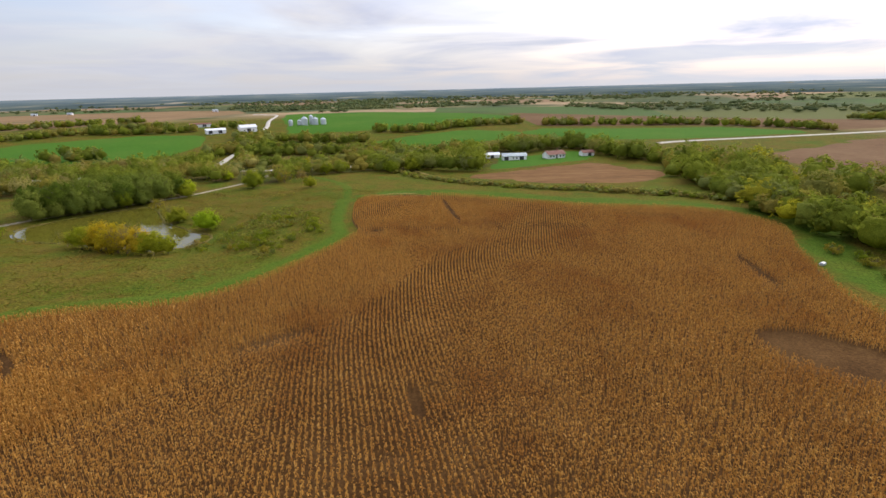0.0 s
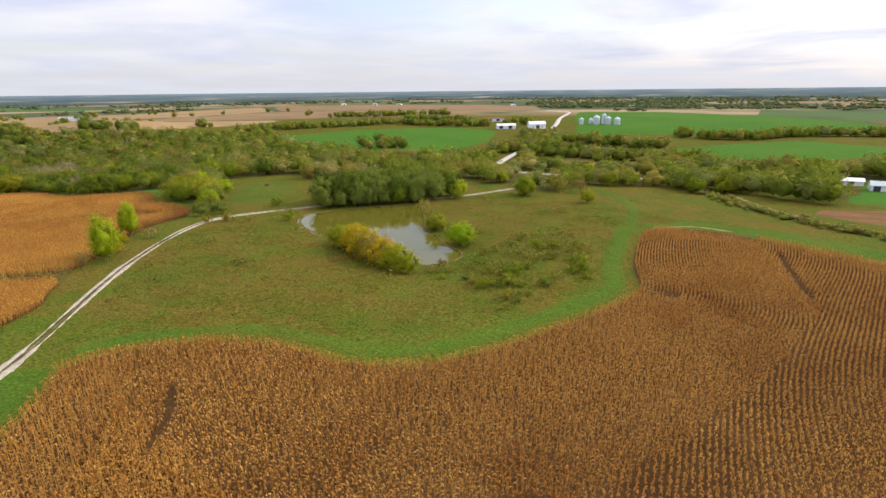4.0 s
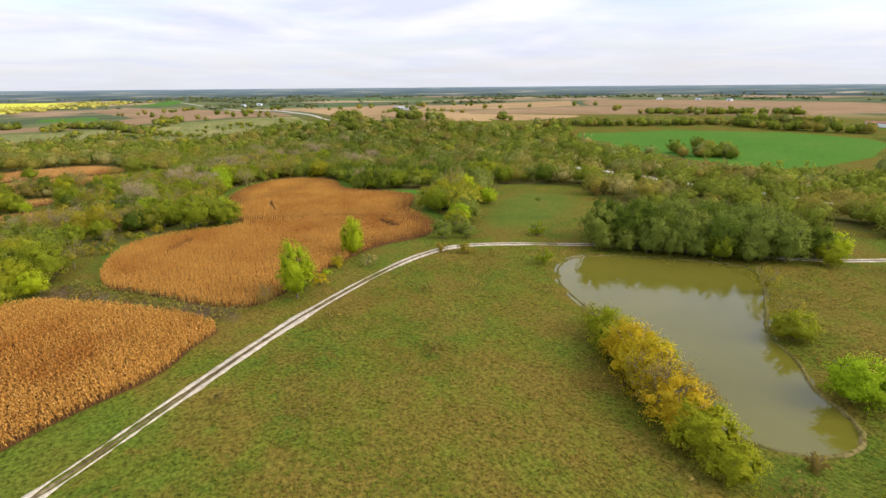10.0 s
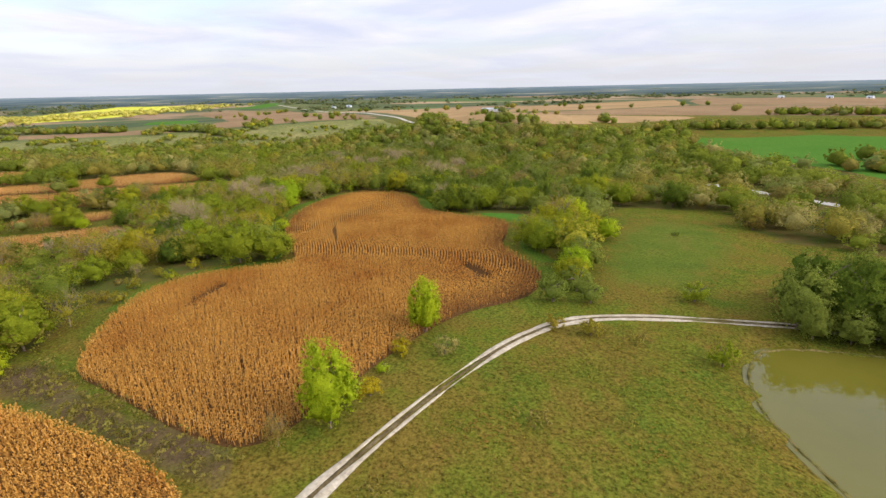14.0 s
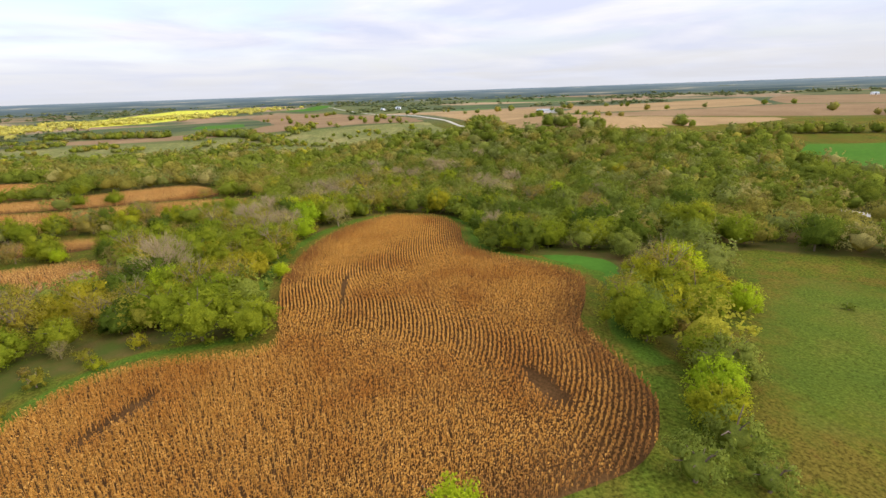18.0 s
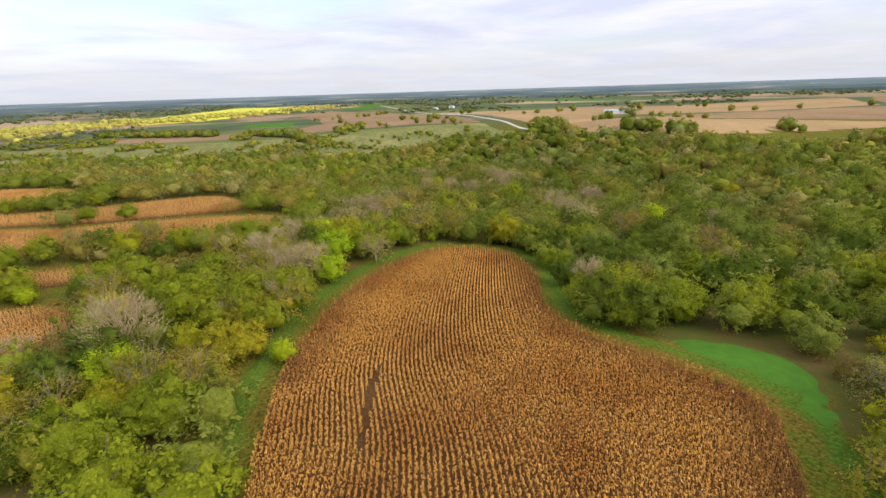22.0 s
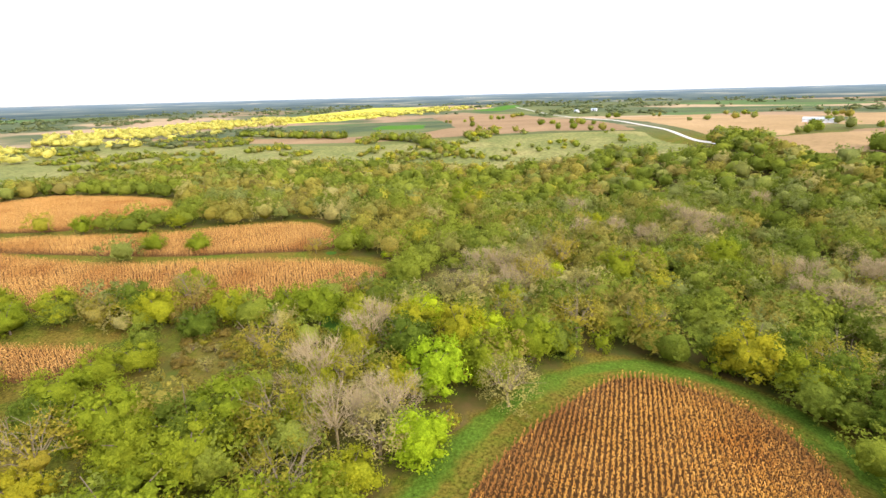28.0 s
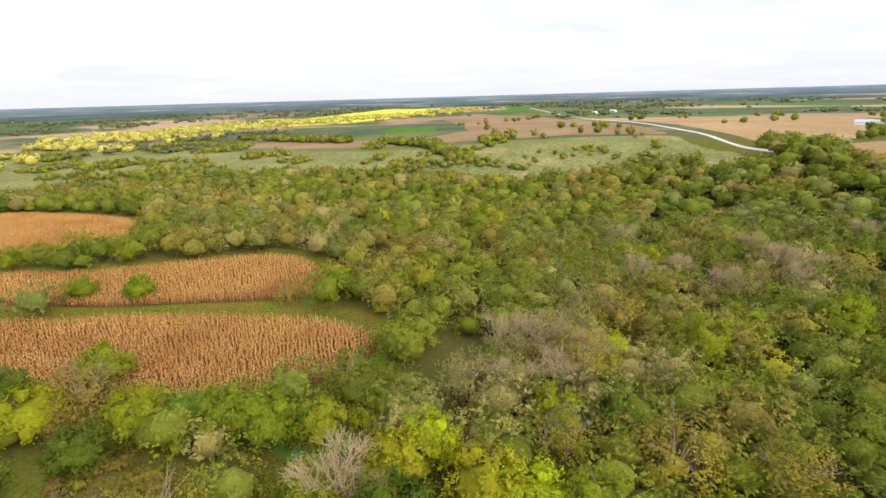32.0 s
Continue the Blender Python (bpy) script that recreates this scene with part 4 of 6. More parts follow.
def leaf_cloud(rng, wide, high, low, lobes, cards, size, cores=4, inner=0.62):
    """Leaf sprays all over the lobes of a crown, and small dense masses of inner leaves. cores: how many lobes are filled; inner: girth of the middle mass."""
    c, r = lobed(rng, wide, high, low, lobes)
    mid = np.array([0, 0, low + high * 0.34])
    # each spray is a tapering run of five leaf clusters that grows out and up from a lobe
    runs = cards // 5
    k = rng.choice(lobes, runs, p=r[:, 0] ** 2 / (r[:, 0] ** 2).sum())
    away = (c[k] - mid) / np.array([wide, wide, high * 0.5])
    d = rng.normal(0, 1, (runs, 3)) + 0.7 * away / (np.linalg.norm(away, axis=1)[:, None] + 1e-6) + np.array([0, 0, 0.35])
    d /= np.linalg.norm(d, axis=1)[:, None]
    arm = d * np.c_[r[k, 0], r[k, 0], r[k, 1]]
    at = np.tile(np.arange(5) / 4, runs)[:, None]
    k, d, arm = np.repeat(k, 5), np.repeat(d, 5, axis=0), np.repeat(arm, 5, axis=0)
    reach_out = np.repeat(rng.uniform(0.35, 1.0, runs), 5)[:, None]
    cards = runs * 5
    p = c[k] + arm * (0.62 + at * reach_out) + rng.normal(0, 0.045 * wide, (cards, 3))
    out = (p - mid) / np.array([wide, wide, high * 0.6])
    out /= np.linalg.norm(out, axis=1)[:, None] + 1e-6
    nrm = out * 0.4 + d * 0.3 + rng.normal(0, 0.6, (cards, 3)) + np.array([0, 0, 0.3])
    nrm /= np.linalg.norm(nrm, axis=1)[:, None]
    nrm[(nrm * out).sum(1) < 0] *= -1
    u = d * 0.8 + rng.normal(0, 0.6, (cards, 3))
    u -= nrm * (u * nrm).sum(1)[:, None]
    u /= np.linalg.norm(u, axis=1)[:, None]
    v = np.cross(nrm, u)
    s = size * rng.uniform(0.65, 1.25, cards)[:, None] * (1.15 - 0.45 * at)
    bend = nrm * s * 0.25
    V = np.stack([p - u * s, p - v * s * 0.6 + bend, p + u * s * 1.05, p + v * s * 0.6 + bend], 1).reshape(-1, 3)
    F = np.arange(len(V)).reshape(-1, 4)
    soft = out * 0.5 + d * 0.4 + nrm * 0.4
    N = np.repeat(soft / np.linalg.norm(soft, axis=1)[:, None], 4, axis=0)
    ico_v, ico_f = ICO
    for q in range(cores + (inner > 0)):
        if q == cores:
            cc, rr = np.array([0, 0, low + high * 0.38]), np.array([wide * inner, wide * inner, high * 0.52 * inner])
        else:
            at = int((q + 0.5) * lobes / cores) % lobes
            cc, rr = c[at], np.array([r[at, 0], r[at, 0], r[at, 1]]) * 0.62
        w = ico_v * rr * rng.uniform(0.7, 1.2, (len(ico_v), 1)) + cc
        far_out = (w - mid) / np.array([wide, wide, high * 0.6])
        far_out = far_out / (np.linalg.norm(far_out, axis=1)[:, None] + 1e-6) * 0.7 + ico_v * 0.4
        F = np.r_[F, ico_f + len(V)]
        V = np.r_[V, w]
        N = np.r_[N, far_out / (np.linalg.norm(far_out, axis=1)[:, None] + 1e-6)]
    V[:, 2] = np.maximum(V[:, 2], 0.02 * high)
    return V, F, N


def _ico():
    bm = bmesh.new()
    bmesh.ops.create_cube(bm, size=1.15)
    bmesh.ops.subdivide_edges(bm, edges=bm.edges[:], cuts=1, use_grid_fill=True)
    for v in bm.verts:
        v.co.normalize()
    bm.verts.index_update()
    out = np.array([v.co for v in bm.verts]), np.array([[v.index for v in f.verts] for f in bm.faces])
    bm.free()
    return out


ICO = _ico()


def limb(V, F, a, b, ra, rb, sides=5):
    a, b = np.array(a, float), np.array(b, float)
    d = (b - a) / (np.linalg.norm(b - a) + 1e-9)
    u = np.cross(d, (0.3, 0.9, 0.2))
    u /= np.linalg.norm(u)
    v = np.cross(d, u)
    n = sum(len(x) for x in V)
    ang = np.arange(sides) * 2 * np.pi / sides
    ring = np.cos(ang)[:, None] * u + np.sin(ang)[:, None] * v
    V.append(np.r_[a + ring * ra, b + ring * rb])
    i = np.arange(sides)
    F.append(np.c_[n + i, n + (i + 1) % sides, n + sides + (i + 1) % sides, n + sides + i])


def trunk_mesh(name, rng, wide, high, low, mat, twigs=9, thick=0.16, fork=0):
    V, F = [], []
    top = (rng.normal(0, 0.15), rng.normal(0, 0.15), low + high * 0.35)
    limb(V, F, (0, 0, -0.4), top, thick * 1.25, thick * 0.75, 6)
    ends = []
    for k in range(twigs):
        a = 2 * np.pi * k / twigs + rng.uniform(-0.3, 0.3)
        g = wide * rng.uniform(0.35, 0.8)
        e = (top[0] + g * np.cos(a), top[1] + g * np.sin(a), low + high * rng.uniform(0.4, 0.92))
        s = np.array(top) * rng.uniform(0.6, 1.0)
        m = (s + np.array(e)) / 2 + np.array([0, 0, 0.1 * high])
        limb(V, F, s, m, thick * 0.55, thick * 0.35)
        limb(V, F, m, e, thick * 0.35, thick * 0.14)
        ends.append((m, np.array(e)))
        for q in range(fork):
            st = m + (np.array(e) - m) * rng.uniform(0.0, 0.9)
            en = st + np.array([rng.normal(0, 0.2 * wide), rng.normal(0, 0.2 * wide), rng.uniform(0.08, 0.3) * high])
            limb(V, F, st, en, thick * 0.2, thick * 0.07, 3)
    return mesh_of(name, np.concatenate(V), np.concatenate(F), [mat])


KINDS = {}


def kind_of_tree(key, n, wide, high, low, lobes, cards, size, colour, twigs=8, thin=False):
    """Meshes of a kind of tree, in n shapes."""
    out = []
    for k in range(n):
        rng = np.random.default_rng(100 + 17 * k + sum(map(ord, key)))
        v, f, nv = leaf_cloud(rng, wide, high, low, lobes, cards, size, 0 if thin else 1 if high < 4 else lobes // 2, 0.0 if colour == "pale" else 0.24 if thin else 0.45 if high < 4 else 0.6)
        out.append((trunk_mesh("trunk", rng, wide, high, low, MAT["twig"] if thin else MAT["bark"], twigs, fork=5 if thin else 0), mesh_of("crown", v, f, [GREENS[colour]], normals=nv)))
    KINDS[key] = out


LOOKS = {"green": "full-leaved green broadleaf tree", "deep": "dark green dense broadleaf tree", "willow": "grey-green willow tree", "yellow": "broadleaf tree turning yellow",
         "lime": "bright lime-green young tree", "olive": "olive-green thinning tree", "rust": "rusty brown autumn tree", "pale": "pale half-bare autumn tree"}
for colour in list(LOOKS):
    bare = colour in ("olive", "rust", "pale")
    kind_of_tree(colour, 4, 4.5, 8.4, 0.3, 26, 1750 if bare else 1850, 0.17 if colour == "pale" else 0.19 if bare else 0.23, colour, 12 if bare else 6, bare)
    kind_of_tree(colour + "_bush", 3, 2.4, 3.0, 0.0, 12, 760, 0.17, colour, 6)
kind_of_tree("lime_tall", 2, 3.1, 9.8, 0.4, 30, 2900, 0.21, "lime_tall", 6)
kind_of_tree("golden", 3, 4.5, 8.4, 0.2, 26, 1700, 0.22, "golden", 8)
kind_of_tree("golden_bush", 2, 2.4, 3.0, 0.0, 12, 760, 0.17, "golden", 6)
LOOKS["golden"] = "golden-yellow autumn tree"
LOOKS["lime_tall"] = "tall dense bright lime-green young tree"


def tree(colour, x, y, size=1.0, place="in the woods", rng=random, squash=1.0, group="woodland trees"):
    tm, cm = rng.choice(KINDS[colour])
    t = root("tree", x, y, None, rng.uniform(0, 360), 1.0, label=LOOKS[colour] + " " + place, category="tree", group=group)
    t.scale = (size, size, size * squash)
    for nm, me in (("trunk", tm), ("crown", cm)):
        ob = new(nm, me)
        ob.parent = t
    return t


BUSH = {"green": "leafy green bush", "deep": "dark green bush", "willow": "grey-green willow bush", "yellow": "yellowing bush", "lime": "bright lime-green bush", "olive": "olive-green bush",
        "rust": "rusty brown bush", "pale": "pale dry bush", "golden": "golden-yellow bush"}


def bush(colour, x, y, size=1.0, place="in rough grass", rng=random, squash=1.0, group="bushes"):
    tm, cm = rng.choice(KINDS[colour + "_bush"])
    t = root("bush", x, y, None, rng.uniform(0, 360), 1.0, label=BUSH[colour] + " " + place, category="bush", group=group)
    t.scale = (size, size, size * squash)
    for nm, me in (("stem", tm), ("foliage", cm)):
        ob = new(nm, me)
        ob.parent = t
    return t


def twig_haze(seed, wide, high, low, count):
    """Fine upright twigs that fill a leafless crown."""
    g = np.random.default_rng(seed)
    c, r = lobed(g, wide, high, low, 12)
    k = g.integers(0, 12, count)
    d = g.normal(0, 1, (count, 3))
    d /= np.linalg.norm(d, axis=1)[:, None]
    p = c[k] + d * np.c_[r[k, 0], r[k, 0], r[k, 1]] * g.uniform(0.2, 1.0, (count, 1))
    way = np.c_[p[:, :2] * 0.22, np.full(count, 1.0)] + g.normal(0, 0.42, (count, 3))
    way /= np.linalg.norm(way, axis=1)[:, None]
    ln = g.uniform(0.6, 1.3, (count, 1))
    side = np.cross(way, g.normal(0, 1, (count, 3)))
    side /= np.linalg.norm(side, axis=1)[:, None]
    w = g.uniform(0.013, 0.026, (count, 1))
    V = np.stack([p - side * w, p + side * w, p + way * ln + side * w * 0.4, p + way * ln - side * w * 0.4], 1).reshape(-1, 3)
    return mesh_of("twig_spray", V, np.arange(len(V)).reshape(-1, 4), [MAT["pale_bark"]])


BARE = [(trunk_mesh("branch_frame", np.random.default_rng(300 + k), 4.6, 7.5, 1.0, MAT["pale_bark"], 15, 0.15, 10), twig_haze(330 + k, 4.8, 8.0, 1.2, 1400)) for k in range(3)]


def bare_tree(x, y, size=1.0, rng=random):
    t = root("bare_tree", x, y, None, rng.uniform(0, 360), size, label="leafless pale tan tree with fine upright branches", category="tree", group="bare trees")
    for nm, me in zip(("branch_frame", "twig_spray"), rng.choice(BARE)):
        new(nm, me).parent = t
    return t


pick = random.Random(5)
# round the pond
for x, y, s in ((-160, 208, 1.0), (-163, 214, 1.1), (-156, 216, .95), (-158, 222, 1.1), (-151, 224, 1.0), (-153, 231, 1.15), (-146, 231, 1.0), (-148, 238, 1.1), (-141, 237, 1.0), (-142, 245, 1.1), (-135, 244, .95),
                (-137, 251, 1.15), (-130, 248, 1.0), (-131, 257, 1.05), (-126, 254, .8), (-166, 218, .9), (-149, 219, .9), (-144, 226, .9), (-138, 231, .95), (-132, 238, .9), (-127, 243, .9), (-155, 227, 1.0), (-147, 245, 1.0), (-162, 225, 1.0), (-139, 259, .9), (-168, 221, .9), (-165, 229, 1.0), (-159, 238, 1.0), (-152, 245, 1.1), (-145, 253, 1.0)):
    tree("willow" if pick.random() < 0.75 else "deep", x, y, s * 1.3, "on the north bank of the pond", pick, 1.1, "pond willows")
for x, y, s in ((-156.5, 207.5, .72), (-153, 212, .8), (-149, 216.5, .85), (-145, 221, .9), (-140.5, 225, .8), (-136, 229.5, .85), (-131, 233.5, .75)):
    tree("willow" if pick.random() < 0.7 else "green", x, y, s, "between trail and pond", pick, 1.05, "pond willows")
tree("lime", -124, 259, 0.95, "at the end of the pond grove", pick)
tree("yellow", -121, 251, 0.8, "at the end of the pond grove", pick)
for col, x, y, s in (("olive", -120, 171, .6), ("yellow", -114, 169, .85), ("yellow", -109, 167, .9), ("golden", -104, 165, 1.1), ("golden", -99, 163, 1.15), ("rust", -95, 161, 1.05), ("yellow", -103, 169, .8),
                     ("golden", -90, 159, .95), ("yellow", -85, 157.5, .9), ("yellow", -80, 156, .65), ("rust", -92, 164, .8)):
    tree(col, x, y, s * 1.12, "on the south bank of the pond", pick, 0.9, "pond trees")
tree("green", -100, 201, 1.0, "on the east bank of the pond", pick, .7)
tree("olive", -105, 207, .85, "on the east bank of the pond", pick, .8)
tree("lime", -84, 189, 1.15, "on the east bank of the pond", pick, .75)

bush("rust", -78, 169, .7, "beside the pond", pick)
bush("green", -154, 185, 1.0, "beside the pond", pick, 1.5)
tree("olive", -116, 218, .7, "on the east bank of the pond", pick, 1.1)
# beside the trail
tree("lime_tall", -154, 122, 1.22, "beside the trail", pick, 1.05, "trail trees")
tree("deep", -158, 123, .6, "beside the trail", pick, 1.0, "trail trees")
tree("rust", -152, 115.5, .45, "beside the trail", pick, 1.2, "trail trees")
tree("lime_tall", -178, 141, 1.1, "beside the trail", pick, 1.0, "trail trees")
for col, x, y, s in (("golden", -160, 128, .8), ("golden", -171, 135, .8), ("lime", -166, 131, .5), ("pale", -169, 142, .9), ("rust", -174, 136, .7), ("yellow", -83, 73, .9), ("green", -79, 63, .9), ("olive", -168, 169, .9),
                     ("willow", -184, 170, 1.6), ("willow", -188, 178, 1.7), ("willow", -181, 177, 1.3), ("green", -176, 199, 1.2), ("olive", -172, 164, .8)):
    bush(col, x, y, s, "beside the trail", pick, 1.2)
# scrub on the green strip east of the corn
for col, x, y, s in (("olive", 100, 143, 1.1), ("green", 104, 138, .9), ("olive", 101, 132, 1.0), ("green", 106, 129, 1.2), ("willow", 99, 124, .9), ("olive", 105, 121, 1.1), ("green", 97, 117, .8), ("rust", 103, 114, .9)):
    bush(col, x, y, s, "on the grass strip beside the corn", pick, 0.9)
# scrub on the rough grass east of the pond
for k in range(80):
    x, y = pick.uniform(-74, -38), pick.uniform(148, 204)
    if noise.noise((x / 11, y / 11, 2.0)) > -0.05 and reach(NW_EDGE, [x], [y])[0] > 9 and not inside(POND, [x], [y])[0]:
        bush(pick.choice(["green", "green", "willow", "olive"]), x, y, pick.uniform(0.3, 0.65), "in the rough grass", pick, pick.uniform(0.8, 1.3))
for x, y, s in ((-43, 178, 1.3), (-56, 166, 1.0), (-58, 154, .9), (-54, 158, .9), (-60, 192, .9), (-56, 194, .9)):
    bush("green", x, y, s, "in the rough grass", pick, 1.1)
tree("green", -98, 275, 1.1, "beside the trail", pick)


# ---- woods ----
CORN_GLADE = smooth_ring([(-274, 186), (-273, 193), (-270, 198), (-262, 203), (-252, 200), (-243, 194), (-246, 190), (-254, 193), (-266, 187)], 2.0)
drape("glade_grass", CORN_GLADE, MAT["hay"], 0.1, 2.5, "bright green mown grass in a bay of the woods", "grass")
GLADES = [CORN_GLADE, smooth_ring([(-214, 84), (-226, 84), (-236, 96), (-238, 111), (-246, 108), (-247, 92), (-244, 76), (-228, 66), (-216, 72)], 3.0), smooth_ring([(-318, 58), (-326, 56), (-331, 61), (-329, 69), (-320, 68)], 3.0), smooth_ring([(-332, 38), (-340, 34), (-346, 40), (-343, 49), (-334, 48)], 3.0), smooth_ring([(-343, 62), (-358, 56), (-364, 72), (-358, 82), (-346, 78)], 3.0)]
CLEAR = GLADES + [PASTURE, CORN_B, CORN_D, CORN_E, CORN_F, CORN_G, CORN_H, MEADOW] + [straight(p, 12.0) for nm, mt, p, lb in FIELDS]
rng = np.random.default_rng(11)
gxx, gyy = np.meshgrid(np.arange(-650, 70, 8.2), np.arange(-185, 460, 8.2))
wx = gxx.ravel() + rng.uniform(-3.4, 3.4, gxx.size)
wy = gyy.ravel() + rng.uniform(-3.4, 3.4, gxx.size)
ok = inside(WOODS[0], wx, wy) | inside(WOODS[1], wx, wy)
for c in CLEAR:
    ok &= ~inside(c, wx, wy)
ok &= (reach(CORN_B, wx, wy) > 5.0) & (reach(CORN_GLADE, wx, wy) > 4.0)
ok &= reach(straight(FIELDS[0][2], 6.0), wx, wy) > np.where(wx < -420, 0, np.where(wx < -300, 14, 36))
ok &= reach(smooth_ring([(-136, 346), (-115, 360), (-90, 368)], 3.0, False), wx, wy) > 9
ok &= reach(ROAD_W, wx, wy) > np.where((wx > -590) & (wx < -300), 1.2, 4)
ok &= reach(ROAD, wx, wy) > 4.5
for x, y in ((-290, 311), (-268, 313), (-244, 316), (-219, 321), (-172, 425), (-126, 345), (-110, 352)):  # low growth where the road shows between the trees
    run = np.array([(x + (-62 - x) * k, y + (112 - y) * k) for k in np.linspace(0.0, 0.2 if x > -200 else 0.15, 12)])
    ok &= reach(run, wx, wy) > (5.5 if x > -200 else 3.6)
for c in (CORN_D, CORN_E, CORN_F, CORN_G, CORN_H):
    ok &= reach(c, wx, wy) > 3.5
ok &= ~((wx > 22) & (wy < 428))  # the farmyard stays open
wx, wy = wx[ok], wy[ok]
nz = np.array([noise.noise((x / 45, y / 45, 3.0)) for x, y in zip(wx, wy)])
nt = np.array([noise.noise((x / 28, y / 28, 9.0)) for x, y in zip(wx, wy)])
open_part = (wx > -350) & (wy < 70)
keep = rng.random(len(wx)) < np.where(open_part, 0.92, 0.93)
wx, wy, nz, nt = wx[keep], wy[keep], nz[keep], nt[keep]


PALE = ((-450, 160, 12), (-376, 121, 10), (-386, 135, 12), (-402, 142, 10), (-450, 170, 9), (-455, 192, 12), (-463, 188, 9), (-390, 205, 10), (-394, 212, 10), (-440, 196, 8))


def fading(x, y):
    """Inside one of the groves that have lost most of their leaves."""
    return any((x - u) ** 2 + (y - v) ** 2 < r * r for u, v, r in PALE)


def greyed(x, y):
    """Inside one of the even stands of grey-green trees."""
    return any((x - u) ** 2 + (y - v) ** 2 < r * r for u, v, r in ((-490, 160, 17), (-505, 205, 20), (-508, 226, 16), (-488, 234, 13), (-440, 245, 16), (-380, 262, 14)))


def brushy(r):
    return "olive" if r < 0.44 else "rust" if r < 0.62 else "green" if r < 0.80 else "deep" if r < 0.93 else "yellow"


def species(a, b, r, x=-200, y=100):
    if r < 0.04:
        return "pale"
    if x < -300 and y > 172:  # the dark older wood on the northern slope
        return "deep" if r < 0.42 else "willow" if r < 0.58 else "green" if r < 0.78 else "olive" if r < 0.92 else "rust"
    if -370 < x < -225 and 84 < y < 130:  # fresh growth along the corn
        return "green" if r < 0.46 else "yellow" if r < 0.62 else "lime" if r < 0.70 else "olive" if r < 0.9 else "deep"
    if -265 < x < -200 and 180 < y < 240:  # lighter trees between corn and meadow
        return ("olive", "green", "yellow", "olive", "green", "lime", "olive", "green", "willow", "yellow")[int(r * 10)]
    if a > 0.14:
        return "deep" if r < 0.5 else "green"
    if a < -0.3:
        return "rust" if r < 0.25 else ("yellow" if r < 0.32 else "olive")
    if b > 0.25:
        return "yellow" if r < 0.18 else "green"
    if b < -0.3:
        return "willow" if r < 0.35 else "olive"
    if r > 0.95:
        return "pale"
    return ("green", "olive", "green", "green", "olive", "willow", "olive", "green", "deep", "rust")[int(r * 10)]


near_wood = (wx > -372) & (wx < -200) & (wy > 20) & (wy < 262)
spots = list(zip(wx[near_wood], wy[near_wood], nz[near_wood], nt[near_wood]))
pick.shuffle(spots)
for x, y, a, b in spots[:215]:
    if -352 < x < -339 and 57 < y < 80:  # open side of the bramble glade
        continue
    r = pick.random()
    if r < 0.03 and a < 0.2 or fading(x, y) and r < 0.5:
        bare_tree(x, y, pick.uniform(0.8, 1.1), pick)
    elif r < 0.22:
        bush(brushy(pick.random()), x, y, pick.uniform(0.9, 1.5), "at the edge of the woods", pick, 1.2, "woodland bushes")
    else:
        tree(brushy(pick.random()) if y < 86 else species(a, b, pick.random(), x, y), x, y, pick.uniform(0.95, 1.6), "in the woods", pick, pick.uniform(0.72, 0.98))
for col, x, y, sz in (("green", -196, 71, 1.25), ("green", -204, 66, 1.45), ("yellow", -189, 66, 1.1), ("green", -210, 60, 1.3), ("lime", -184, 71, .8), ("green", -199, 60, 1.3), ("pale", -242, 78, .5), ("olive", -256, 75, .6), ("green", -176, 66, .9), ("green", -240, 104, 1.5), ("green", -251, 94, 1.4), ("green", -258, 103, 1.3), ("yellow", -272, 101, .9), ("lime", -275, 85, .7), ("yellow", -264, 92, .95), ("lime", -246, 110, .6), ("deep", -280, 184, 1.4), ("deep", -289, 179, 1.25), ("green", -284, 195, 1.05),
                       ("green", -281, 192, 1.0), ("green", -297, 184, .95), ("yellow", -237, 196, 1.25), ("yellow", -222, 192, 1.2), ("willow", -201, 187, 1.15), ("green", -219, 197, .9), ("lime", -223, 209, .9), ("lime", -197, 183, 1.0),
                       ("yellow", -192, 179, .9), ("green", -206, 188, 1.0), ("olive", -236, 204, .95)):
    tree(col, x, y, sz, "at the edge of the corn", pick, 0.9)
for col, x, y, sz in (("green", -362, 4, 1.1), ("green", -364, 19, 1.1), ("olive", -365, 32, 1.05), ("yellow", -366, 45, 1.15), ("green", -381, 44, 1.05), ("yellow", -369, 62, 1.1), ("green", -371, 77, 1.15), ("green", -357, 12, 1.0), ("olive", -385, 91, .9), ("yellow", -375, 99, .7)):
    tree(col, x, y, sz * 1.25, "in a row beside the corn strip", pick, 0.8, "row of trees")
for x, y in ((-365, 56), (-366, 71)):
    bush("lime", x, y, 1.0, "beside a row of trees", pick, 1.1)
for col, x, y, sz in (("green", -416, 5, 1.05), ("green", -419, 20, 1.05), ("olive", -423, 61, .85), ("green", -432, 72, 1.2), ("green", -441, -29, 1.0), ("green", -446, -7, 1.1), ("green", -434, -40, 1.1), ("olive", -502, -36, 1.5), ("lime", -421, 87, .55), ("lime", -439, 87, .8)):
    tree(col, x, y, sz, "among the corn strips", pick, 0.8, "trees among corn strips")
